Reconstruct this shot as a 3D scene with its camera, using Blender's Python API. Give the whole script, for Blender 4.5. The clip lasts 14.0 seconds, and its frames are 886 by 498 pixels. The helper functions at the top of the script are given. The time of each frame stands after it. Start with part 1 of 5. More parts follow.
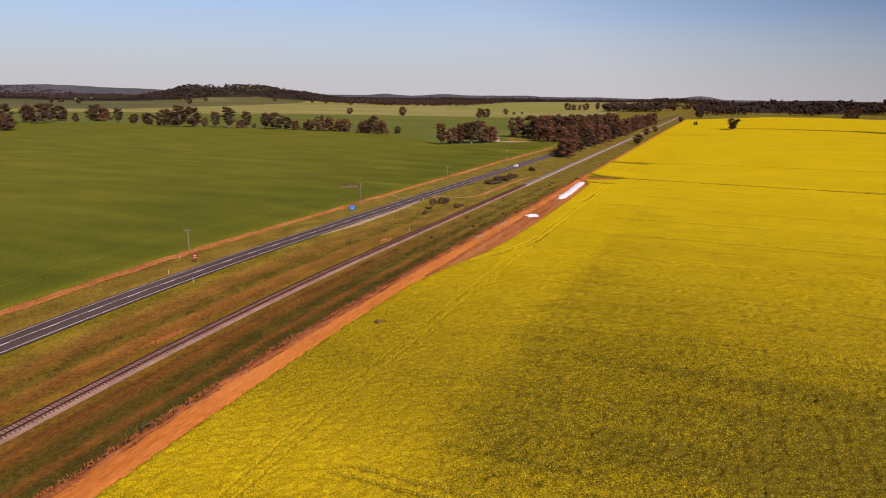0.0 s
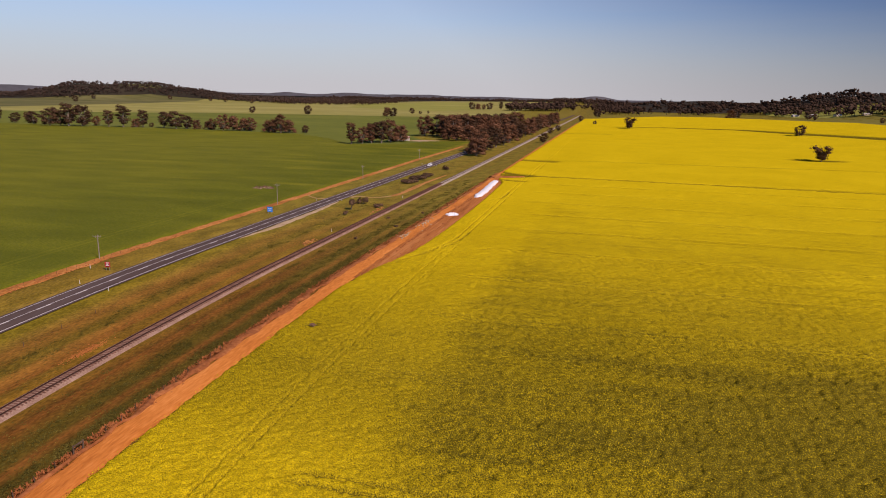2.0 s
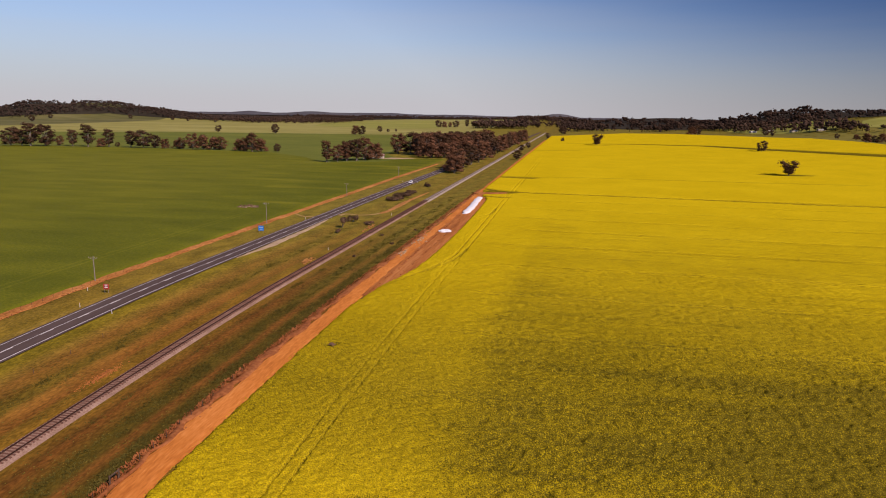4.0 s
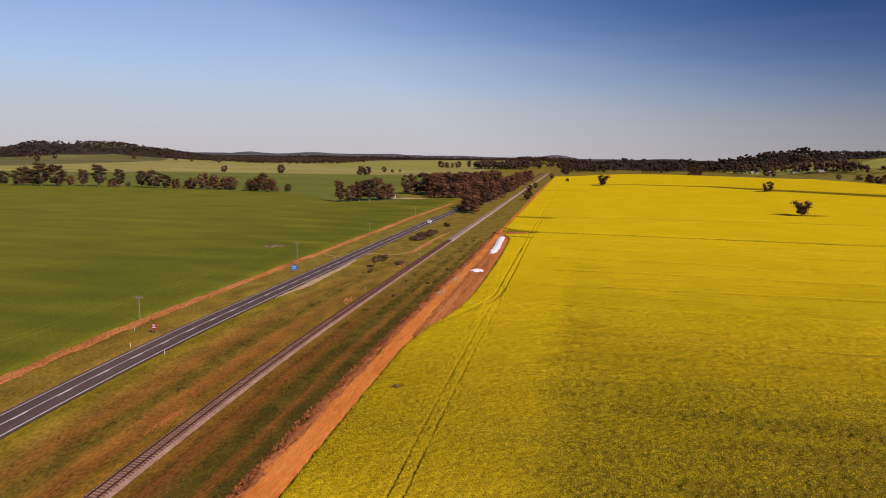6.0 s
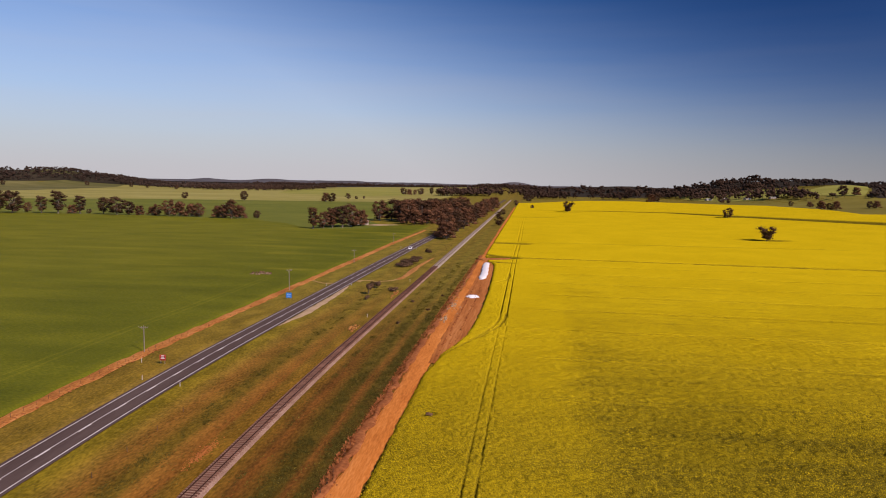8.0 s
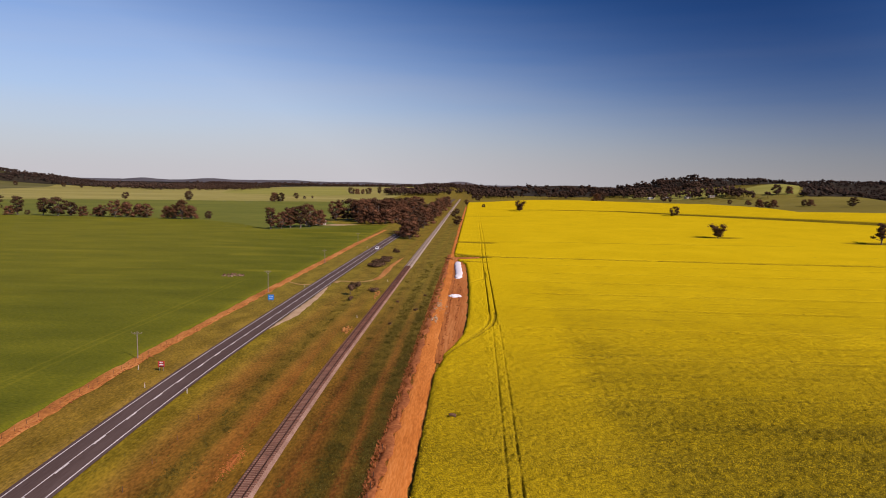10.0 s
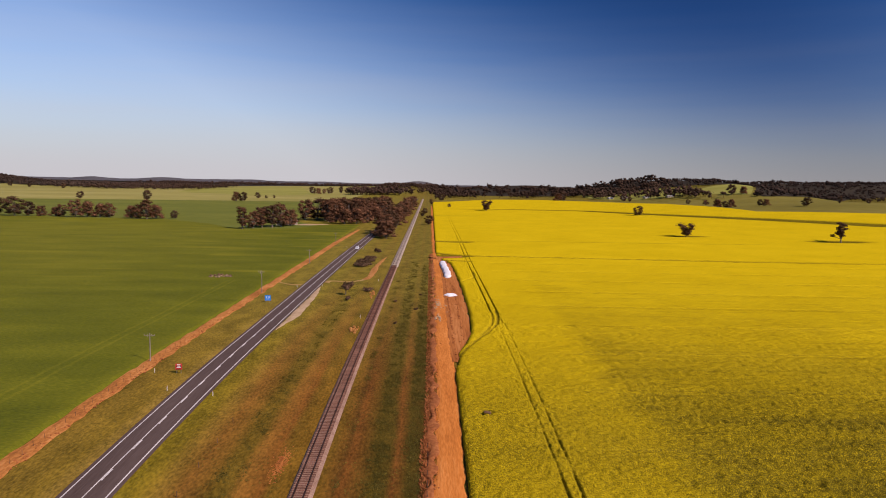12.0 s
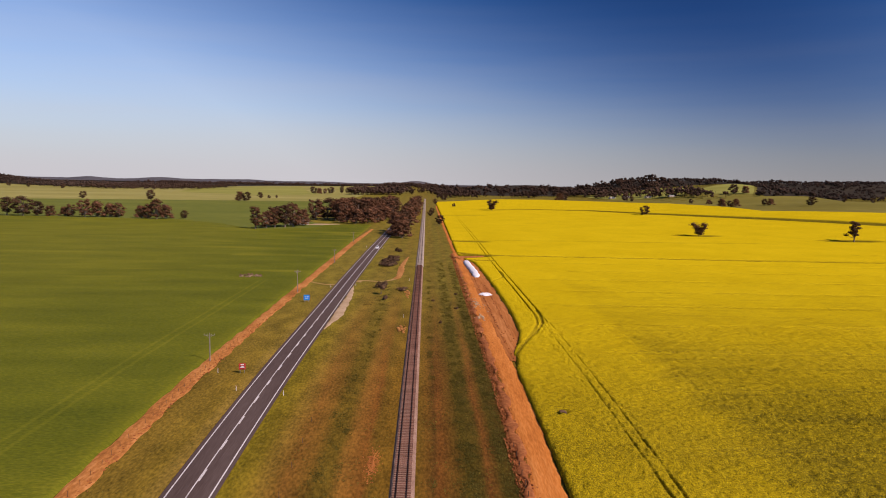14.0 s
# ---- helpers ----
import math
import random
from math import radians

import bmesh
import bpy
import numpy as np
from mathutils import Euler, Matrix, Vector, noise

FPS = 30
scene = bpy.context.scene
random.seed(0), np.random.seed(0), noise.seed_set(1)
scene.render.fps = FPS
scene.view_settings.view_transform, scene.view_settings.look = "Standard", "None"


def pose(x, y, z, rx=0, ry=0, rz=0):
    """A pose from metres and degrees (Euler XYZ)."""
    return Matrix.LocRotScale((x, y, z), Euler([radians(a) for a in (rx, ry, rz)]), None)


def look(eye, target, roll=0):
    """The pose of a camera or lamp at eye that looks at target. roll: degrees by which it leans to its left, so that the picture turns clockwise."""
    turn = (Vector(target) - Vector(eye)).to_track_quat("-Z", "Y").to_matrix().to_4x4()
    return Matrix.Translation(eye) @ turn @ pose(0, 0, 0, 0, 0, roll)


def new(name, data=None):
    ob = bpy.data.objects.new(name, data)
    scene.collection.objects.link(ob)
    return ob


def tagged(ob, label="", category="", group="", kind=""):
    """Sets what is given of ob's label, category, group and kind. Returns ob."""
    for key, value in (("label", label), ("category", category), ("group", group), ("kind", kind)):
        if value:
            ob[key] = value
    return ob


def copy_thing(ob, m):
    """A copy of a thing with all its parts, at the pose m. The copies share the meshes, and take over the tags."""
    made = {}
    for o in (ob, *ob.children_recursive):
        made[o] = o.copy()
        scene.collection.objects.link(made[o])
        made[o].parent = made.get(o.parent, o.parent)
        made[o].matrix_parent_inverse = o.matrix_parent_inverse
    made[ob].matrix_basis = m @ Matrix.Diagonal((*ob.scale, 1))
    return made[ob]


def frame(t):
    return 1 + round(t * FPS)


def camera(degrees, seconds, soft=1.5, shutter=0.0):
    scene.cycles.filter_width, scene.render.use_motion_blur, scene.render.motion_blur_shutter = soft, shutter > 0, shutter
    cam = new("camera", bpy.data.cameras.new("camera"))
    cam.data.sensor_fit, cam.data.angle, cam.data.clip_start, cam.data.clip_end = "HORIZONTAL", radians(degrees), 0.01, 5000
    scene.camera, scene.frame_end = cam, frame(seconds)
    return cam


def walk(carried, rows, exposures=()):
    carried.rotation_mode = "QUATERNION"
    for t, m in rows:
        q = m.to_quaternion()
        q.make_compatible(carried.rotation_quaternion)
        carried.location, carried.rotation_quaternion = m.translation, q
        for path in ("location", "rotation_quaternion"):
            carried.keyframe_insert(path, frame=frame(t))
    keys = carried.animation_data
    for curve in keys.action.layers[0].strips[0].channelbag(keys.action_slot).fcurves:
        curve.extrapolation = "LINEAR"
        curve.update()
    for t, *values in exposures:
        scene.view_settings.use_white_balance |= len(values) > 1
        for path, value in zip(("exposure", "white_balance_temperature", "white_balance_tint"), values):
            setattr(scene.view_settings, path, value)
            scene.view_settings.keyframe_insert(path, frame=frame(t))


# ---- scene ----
EXPOSURES = [(0, -0.07, 7450, 35), (4.8, -0.13, 7450, 35), (7.5, -0.12, 7450, 35), (11, -0.03, 7450, 35), (14, 0.02, 7450, 35)]
cam = camera(66.25, 14.0, soft=1.0)
walk(cam, [
    (0, look((86.96, 5.16, 43.15), (50.25, 95.40, 20.60), 0.70)),
    (0.5, look((86.39, 5.10, 43.13), (53.09, 96.67, 20.65), 0.78)),
    (1, look((85.45, 4.66, 43.10), (55.56, 97.41, 20.65), 0.80)),
    (1.5, look((84.13, 3.73, 43.27), (57.41, 97.45, 20.82), 0.95)),
    (2, look((82.20, 3.05, 43.39), (58.45, 97.54, 20.89), 1.06)),
    (2.2, look((81.46, 2.91, 43.39), (58.71, 97.67, 20.99), 1.26)),
    (3.3, look((76.21, 2.00, 43.09), (56.98, 97.54, 20.68), 1.04)),
    (4.3, look((69.92, 1.34, 42.65), (51.13, 97.93, 24.80), 0.90)),
    (4.5, look((68.76, 1.31, 42.55), (49.90, 98.14, 26.16), 0.90)),
    (5, look((65.69, 0.79, 42.41), (46.84, 97.85, 27.47), 0.95)),
    (5.5, look((62.56, 0.45, 42.33), (43.79, 97.52, 27.34), 0.93)),
    (6, look((59.18, 0.08, 42.30), (40.48, 97.29, 28.18), 0.93)),
    (6.5, look((55.87, -0.42, 42.20), (37.41, 97.15, 30.42), 0.94)),
    (7, look((52.57, -0.75, 42.15), (34.96, 97.15, 31.90), 0.95)),
    (7.5, look((49.18, -1.12, 41.99), (32.45, 96.94, 31.77), 0.97)),
    (8, look((45.64, -1.50, 41.85), (32.94, 97.17, 31.72), 1.04)),
    (8.2, look((44.13, -1.44, 41.73), (32.95, 97.42, 31.66), 1.08)),
    (10.5, look((28.25, -2.56, 41.57), (25.46, 96.89, 31.49), 1.03)),
    (11, look((24.98, -3.05, 41.63), (24.17, 96.44, 31.55), 1.09)),
    (11.5, look((21.34, -3.12, 41.46), (22.02, 96.38, 31.40), 1.09)),
    (12, look((17.65, -2.69, 41.17), (19.59, 96.79, 31.18), 1.15)),
    (12.5, look((14.02, -2.39, 41.02), (16.46, 97.08, 31.02), 1.17)),
    (13, look((10.52, -2.31, 40.91), (13.02, 97.16, 30.89), 1.11)),
    (13.5, look((6.95, -2.28, 40.81), (9.50, 97.19, 30.80), 1.12)),
    (14, look((3.37, -1.98, 40.67), (5.97, 97.49, 30.67), 1.13)),
], EXPOSURES)


# ---- light ----
SUN_AZ, SUN_EL = 125.0, 42.0          # clockwise from +y, and height, in degrees
world = bpy.data.worlds.new("sky")
scene.world = world
world.use_nodes = True
wn = world.node_tree
sky = wn.nodes.new("ShaderNodeTexSky")
sky.sky_type = "NISHITA"
sky.sun_disc = False
sky.sun_elevation = radians(SUN_EL)
sky.sun_rotation = radians(SUN_AZ)
sky.altitude = 250
sky.air_density, sky.dust_density, sky.ozone_density = 0.7, 0.4, 1.2
wn.nodes["Background"].inputs["Strength"].default_value = 0.10
sun_way = Vector((math.sin(radians(SUN_AZ)) * math.cos(radians(SUN_EL)), math.cos(radians(SUN_AZ)) * math.cos(radians(SUN_EL)), math.sin(radians(SUN_EL))))


def wmath(op, a, b=None, c=None, clamp=False):
    k = wn.nodes.new("ShaderNodeMath")
    k.operation, k.use_clamp = op, clamp
    for i, v in enumerate((a, b, c)):
        if v is None:
            continue
        if isinstance(v, (int, float)):
            k.inputs[i].default_value = v
        else:
            wn.links.new(v, k.inputs[i])
    return k.outputs[0]


def wvec(op, a, b):
    k = wn.nodes.new("ShaderNodeVectorMath")
    k.operation = op
    wn.links.new(a, k.inputs[0])
    if op == "SCALE":
        wn.links.new(b, k.inputs["Scale"])
    elif isinstance(b, (tuple, Vector)):
        k.inputs[1].default_value = b
    else:
        wn.links.new(b, k.inputs[1])
    return k.outputs["Value" if op == "DOT_PRODUCT" else 0]


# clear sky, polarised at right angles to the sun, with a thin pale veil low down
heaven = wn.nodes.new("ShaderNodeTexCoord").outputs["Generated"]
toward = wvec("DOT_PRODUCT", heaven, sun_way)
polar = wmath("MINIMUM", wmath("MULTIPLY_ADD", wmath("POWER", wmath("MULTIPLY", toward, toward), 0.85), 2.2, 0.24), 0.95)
split = wn.nodes.new("ShaderNodeSeparateXYZ")
wn.links.new(heaven, split.inputs[0])
wisps = wn.nodes.new("ShaderNodeTexNoise")
wisps.inputs["Scale"].default_value, wisps.inputs["Detail"].default_value = 1.6, 5
wn.links.new(wvec("MULTIPLY", heaven, (1.0, 1.0, 14.0)), wisps.inputs["Vector"])
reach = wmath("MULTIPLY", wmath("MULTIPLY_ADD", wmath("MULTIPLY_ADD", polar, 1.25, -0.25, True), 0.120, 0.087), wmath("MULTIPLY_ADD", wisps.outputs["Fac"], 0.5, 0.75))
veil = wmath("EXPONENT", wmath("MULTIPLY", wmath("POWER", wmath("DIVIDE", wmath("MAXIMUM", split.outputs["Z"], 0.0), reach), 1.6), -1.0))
deep = wn.nodes.new("ShaderNodeGamma")
deep.inputs["Gamma"].default_value = 1.4
wn.links.new(wvec("MULTIPLY", sky.outputs[0], (0.24, 0.745, 0.87)), deep.inputs["Color"])
blend = wn.nodes.new("ShaderNodeMix")
blend.data_type = "RGBA"
wn.links.new(veil, blend.inputs["Factor"])
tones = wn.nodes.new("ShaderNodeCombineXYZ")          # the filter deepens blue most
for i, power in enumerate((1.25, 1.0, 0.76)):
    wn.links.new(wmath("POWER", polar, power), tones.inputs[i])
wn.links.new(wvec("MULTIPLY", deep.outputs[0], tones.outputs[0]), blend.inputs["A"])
white = wn.nodes.new("ShaderNodeRGB")
white.outputs[0].default_value = (4.95, 6.10, 6.5, 1)
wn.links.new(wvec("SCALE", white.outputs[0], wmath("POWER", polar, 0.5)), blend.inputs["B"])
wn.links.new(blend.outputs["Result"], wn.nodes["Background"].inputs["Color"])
sun_data = bpy.data.lights.new("sun", "SUN")
sun_data.energy, sun_data.angle, sun_data.color = 4.2, radians(0.5), (1.0, 0.93, 0.82)
sun = new("sun", sun_data)
sun.matrix_world = look(sun_way * 300, (0, 0, 0))


# ---- materials ----
def mat(name, cols, fine=4.0, coarse=0.15, rough=0.9, bump=0.4, bump_at=None, stretch=(1, 1, 1), metal=0.0, spread=0.5, vary=0.0, attr=None, attr_cols=None, spec=0.05, speck=None, matte=0.0):
    """Procedural material: three colours mixed by fine and coarse noise; an attribute may mix in other colours."""
    m = bpy.data.materials.new(name)
    m.use_nodes = True
    t = m.node_tree
    n, l = t.nodes, t.links
    b = n["Principled BSDF"]
    b.inputs["Roughness"].default_value = rough
    b.inputs["Metallic"].default_value = metal
    b.inputs["Specular IOR Level"].default_value = spec
    b.inputs["Diffuse Roughness"].default_value = matte
    co = n.new("ShaderNodeTexCoord")
    mp = n.new("ShaderNodeMapping")
    mp.inputs["Scale"].default_value = stretch
    l.new(co.outputs["Object"], mp.inputs["Vector"])

    def noise_at(scale, detail=3.0):
        k = n.new("ShaderNodeTexNoise")
        k.inputs["Scale"].default_value, k.inputs["Detail"].default_value = scale, detail
        l.new(mp.outputs[0], k.inputs["Vector"])
        return k.outputs["Fac"]

    def ramp(src, colours, lo, hi):
        r = n.new("ShaderNodeValToRGB")
        e = r.color_ramp.elements
        while len(e) < len(colours):
            e.new(0.5)
        for i, c in enumerate(colours):
            e[i].position = lo + (hi - lo) * i / (len(colours) - 1)
            e[i].color = (*c, 1)
        l.new(src, r.inputs[0])
        return r.outputs[0]

    f1, f2 = noise_at(fine), noise_at(coarse)
    add = n.new("ShaderNodeMath")
    add.operation = "MULTIPLY_ADD"
    l.new(f2, add.inputs[0])
    add.inputs[1].default_value = spread
    mul = n.new("ShaderNodeMath")
    mul.operation = "MULTIPLY"
    l.new(f1, mul.inputs[0])
    mul.inputs[1].default_value = 1 - spread
    l.new(mul.outputs[0], add.inputs[2])
    colour = ramp(add.outputs[0], cols, 0.32, 0.68)
    if attr:
        a = n.new("ShaderNodeAttribute")
        a.attribute_name = attr
        other = ramp(add.outputs[0], attr_cols, 0.32, 0.68)
        mx = n.new("ShaderNodeMix")
        mx.data_type = "RGBA"
        fac = a.outputs["Fac"]
        if speck:
            ms = n.new("ShaderNodeMath")
            ms.operation, ms.use_clamp = "MULTIPLY_ADD", True
            l.new(noise_at(speck[0], 4.0), ms.inputs[0])
            ms.inputs[1].default_value = speck[1]
            sh = n.new("ShaderNodeMath")
            sh.operation = "SUBTRACT"
            l.new(fac, sh.inputs[0])
            sh.inputs[1].default_value = speck[1] * 0.5
            l.new(sh.outputs[0], ms.inputs[2])
            fac = ms.outputs[0]
        l.new(fac, mx.inputs["Factor"])
        l.new(colour, mx.inputs["A"])
        l.new(other, mx.inputs["B"])
        colour = mx.outputs["Result"]
    if vary:
        for src in ("Object Info", "Geometry"):
            q = n.new("ShaderNodeObjectInfo" if src == "Object Info" else "ShaderNodeNewGeometry")
            mr = n.new("ShaderNodeMapRange")
            mr.inputs["To Min"].default_value, mr.inputs["To Max"].default_value = 1 - vary, 1 + vary
            l.new(q.outputs["Random" if src == "Object Info" else "Random Per Island"], mr.inputs["Value"])
            mm = n.new("ShaderNodeVectorMath")
            mm.operation = "SCALE"
            l.new(colour, mm.inputs[0])
            l.new(mr.outputs[0], mm.inputs["Scale"])
            colour = mm.outputs[0]
    l.new(colour, b.inputs["Base Color"])
    if bump:
        bp = n.new("ShaderNodeBump")
        bp.inputs["Strength"].default_value, bp.inputs["Distance"].default_value = bump, 0.15
        l.new(noise_at(bump_at) if bump_at else f1, bp.inputs["Height"])
        l.new(bp.outputs[0], b.inputs["Normal"])
    return m


def strip_material(name, stops, x0, x1):
    """Verge grass: colours in long strips along the line, ragged by noise."""
    m = mat(name, [(0.42, 0.375, 0.30), (0.95, 0.82, 0.66), (1.55, 1.29, 1.02)], fine=1.9, coarse=0.16, bump=1.0, stretch=(1.3, 0.6, 1), spread=0.42, matte=1.0)
    t = m.node_tree
    n, l = t.nodes, t.links
    b = n["Principled BSDF"]
    shade = b.inputs["Base Color"].links[0].from_socket
    co = n.new("ShaderNodeTexCoord")
    mp = n.new("ShaderNodeMapping")
    mp.inputs["Scale"].default_value = (1, 0.16, 1)
    l.new(co.outputs["Object"], mp.inputs["Vector"])
    k = n.new("ShaderNodeTexNoise")
    k.inputs["Scale"].default_value, k.inputs["Detail"].default_value = 0.22, 6
    l.new(mp.outputs[0], k.inputs["Vector"])
    sx = n.new("ShaderNodeSeparateXYZ")
    l.new(co.outputs["Object"], sx.inputs[0])
    ma = n.new("ShaderNodeMath")
    ma.operation = "MULTIPLY_ADD"
    l.new(k.outputs["Fac"], ma.inputs[0])
    ma.inputs[1].default_value = 2.4
    l.new(sx.outputs["X"], ma.inputs[2])
    mr = n.new("ShaderNodeMapRange")
    mr.inputs["From Min"].default_value, mr.inputs["From Max"].default_value = x0 + 1.2, x1 + 1.2
    l.new(ma.outputs[0], mr.inputs["Value"])
    r = n.new("ShaderNodeValToRGB")
    e = r.color_ramp.elements
    while len(e) < len(stops):
        e.new(0.5)
    for i, (x, c) in enumerate(stops):
        e[i].position = (x - x0) / (x1 - x0)
        e[i].color = (*c, 1)
    l.new(mr.outputs[0], r.inputs[0])
    mx = n.new("ShaderNodeMix")
    mx.data_type, mx.blend_type = "RGBA", "MULTIPLY"
    mx.inputs["Factor"].default_value = 1
    # the verge is greener and evener further along the line
    along = n.new("ShaderNodeMapRange")
    along.inputs["From Min"].default_value, along.inputs["From Max"].default_value = 130, 260
    along.inputs["To Max"].default_value = 0.78
    l.new(sx.outputs["Y"], along.inputs["Value"])
    green = n.new("ShaderNodeMix")
    green.data_type = "RGBA"
    green.inputs["B"].default_value = (0.158, 0.146, 0.026, 1)
    l.new(along.outputs[0], green.inputs["Factor"])
    l.new(r.outputs[0], green.inputs["A"])
    l.new(green.outputs["Result"], mx.inputs["A"])
    l.new(shade, mx.inputs["B"])
    l.new(mx.outputs["Result"], b.inputs["Base Color"])
    return m


M_GROUND = strip_material("pasture_and_verge", [
    (-60, (0.136, 0.135, 0.016)), (-42, (0.135, 0.101, 0.018)), (-38.5, (0.146, 0.111, 0.020)), (-34, (0.155, 0.120, 0.019)), (-31.5, (0.178, 0.136, 0.032)), (-23.3, (0.148, 0.130, 0.013)), (-20.5, (0.158, 0.129, 0.015)), (-18.2, (0.175, 0.123, 0.023)),
    (-15.6, (0.166, 0.090, 0.020)), (-13.2, (0.148, 0.088, 0.017)), (-11.2, (0.116, 0.086, 0.013)), (-9.3, (0.119, 0.088, 0.014)), (-7.6, (0.183, 0.101, 0.022)), (-5.2, (0.170, 0.079, 0.018)), (-3.9, (0.135, 0.088, 0.015)), (-2.4, (0.166, 0.103, 0.016)),
    (2.8, (0.131, 0.085, 0.015)), (4.0, (0.138, 0.077, 0.015)), (5.2, (0.091, 0.050, 0.012)), (6.2, (0.138, 0.061, 0.015)), (8.0, (0.113, 0.064, 0.013)), (9.8, (0.068, 0.056, 0.009)), (11.9, (0.078, 0.059, 0.011)), (13.1, (0.148, 0.067, 0.017)), (14.2, (0.108, 0.061, 0.013)),
    (15.2, (0.062, 0.052, 0.009)), (16.8, (0.071, 0.050, 0.010)), (17.8, (0.139, 0.059, 0.016)), (20, (0.170, 0.090, 0.020)), (32, (0.168, 0.160, 0.022)), (60, (0.168, 0.160, 0.022))], -60, 60)
M_WHEAT = mat("green_crop", [(0.067, 0.087, 0.008), (0.112, 0.127, 0.010), (0.176, 0.181, 0.014)], fine=2.4, coarse=0.05, bump=1.0, bump_at=3.0, stretch=(0.5, 1.3, 1), spread=0.42, attr="worn", attr_cols=[(0.162, 0.164, 0.012), (0.222, 0.212, 0.016), (0.284, 0.260, 0.023)])
M_GREEN2 = mat("green_pasture", [(0.105, 0.130, 0.020), (0.138, 0.160, 0.025), (0.18, 0.197, 0.034)], fine=0.12, coarse=0.008, bump=0.4, stretch=(0.5, 1.2, 1), spread=0.6)
M_PALE = mat("dry_pasture", [(0.22, 0.205, 0.050), (0.30, 0.275, 0.075), (0.38, 0.345, 0.115)], fine=0.05, coarse=0.0045, bump=0.4, stretch=(0.5, 1.5, 1), spread=0.6)
M_LIME = mat("lime_pasture", [(0.21, 0.22, 0.042), (0.27, 0.27, 0.058), (0.33, 0.32, 0.08)], fine=0.06, coarse=0.006, bump=0.4, stretch=(0.5, 1.5, 1), spread=0.6)
M_OLIVE = mat("olive_pasture", [(0.15, 0.13, 0.025), (0.19, 0.165, 0.03), (0.23, 0.20, 0.045)], fine=0.06, coarse=0.006, bump=0.4, spread=0.6)
M_CANOLA = mat("canola", [(0.062, 0.054, 0.008), (0.110, 0.088, 0.010), (0.170, 0.128, 0.013)], fine=4.5, coarse=0.03, bump=0.8, bump_at=5.0, rough=1.0, spread=0.35, spec=0.0, speck=(5.8, 2.7),
               attr="bloom_light", attr_cols=[(0.55, 0.393, 0.008), (0.66, 0.48, 0.010), (0.74, 0.545, 0.014)])
M_FLOWER = mat("canola_flower", [(0.37, 0.270, 0.012), (0.52, 0.377, 0.014), (0.64, 0.460, 0.018)], fine=0.9, coarse=0.04, bump=0.0, rough=0.9, vary=0.14, spec=0.0)
M_DIRT = mat("orange_dirt", [(0.37, 0.112, 0.022), (0.54, 0.180, 0.037), (0.66, 0.252, 0.066)], fine=1.8, coarse=0.18, bump=0.7, stretch=(1.6, 0.30, 1), spread=0.5, matte=0.35)
M_BREAK = mat("ploughed_earth", [(0.22, 0.080, 0.022), (0.47, 0.180, 0.047), (0.64, 0.29, 0.10)], fine=1.7, coarse=0.15, bump=0.9, stretch=(1.2, 0.5, 1))
M_BERM = mat("red_brown_earth", [(0.19, 0.062, 0.022), (0.32, 0.106, 0.036), (0.46, 0.172, 0.060)], fine=1.6, coarse=0.2, bump=0.9)
M_WORKED = mat("worked_red_earth", [(0.27, 0.086, 0.024), (0.43, 0.148, 0.040), (0.55, 0.222, 0.072)], fine=1.0, coarse=0.15, bump=0.9, stretch=(2.2, 0.12, 1))
M_PIT = mat("scraped_earth", [(0.29, 0.125, 0.036), (0.42, 0.185, 0.056), (0.52, 0.26, 0.09)], fine=1.0, coarse=0.15, bump=0.6, stretch=(1.6, 0.4, 1))
M_GRAVEL = mat("pale_gravel", [(0.34, 0.23, 0.13), (0.45, 0.32, 0.19), (0.54, 0.40, 0.26)], fine=1.4, coarse=0.2, bump=0.5)
M_VERGE_EARTH = mat("verge_earth", [(0.25, 0.17, 0.06), (0.34, 0.22, 0.085), (0.43, 0.29, 0.13)], fine=1.4, coarse=0.2, bump=0.5)
M_ASPHALT = mat("asphalt", [(0.080, 0.054, 0.047), (0.100, 0.070, 0.061), (0.122, 0.088, 0.077)], fine=3.0, coarse=0.25, bump=0.25, rough=0.85, stretch=(1.5, 0.12, 1), spread=0.5)
M_PAINT = mat("road_paint", [(0.46, 0.43, 0.40), (0.62, 0.59, 0.56), (0.74, 0.71, 0.68)], fine=2.0, coarse=0.4, bump=0.1, rough=0.6)
M_BALLAST = mat("old_ballast", [(0.21, 0.122, 0.085), (0.31, 0.190, 0.136), (0.41, 0.272, 0.203)], fine=3.5, coarse=0.3, bump=1.0)
M_FRESH = mat("fresh_ballast", [(0.25, 0.195, 0.155), (0.35, 0.285, 0.23), (0.45, 0.375, 0.31)], fine=3.5, coarse=0.3, bump=1.0)
M_RAIL = mat("rusty_rail", [(0.045, 0.022, 0.016), (0.065, 0.033, 0.024), (0.09, 0.05, 0.038)], fine=6, coarse=0.5, bump=0.3, rough=0.7, metal=0.2)
M_SLEEPER = mat("weathered_sleeper", [(0.12, 0.055, 0.038), (0.19, 0.092, 0.065), (0.26, 0.138, 0.102)], fine=6, coarse=0.8, bump=0.6, vary=0.25)
M_BARK = mat("pale_bark", [(0.10, 0.075, 0.058), (0.21, 0.165, 0.13), (0.38, 0.32, 0.27)], fine=1.5, coarse=0.3, bump=0.6, stretch=(1, 1, 0.4))
M_LEAF = mat("gum_foliage", [(0.050, 0.027, 0.015), (0.085, 0.046, 0.025), (0.130, 0.073, 0.040)], fine=0.8, coarse=0.12, bump=0.0, rough=0.8, vary=0.25)
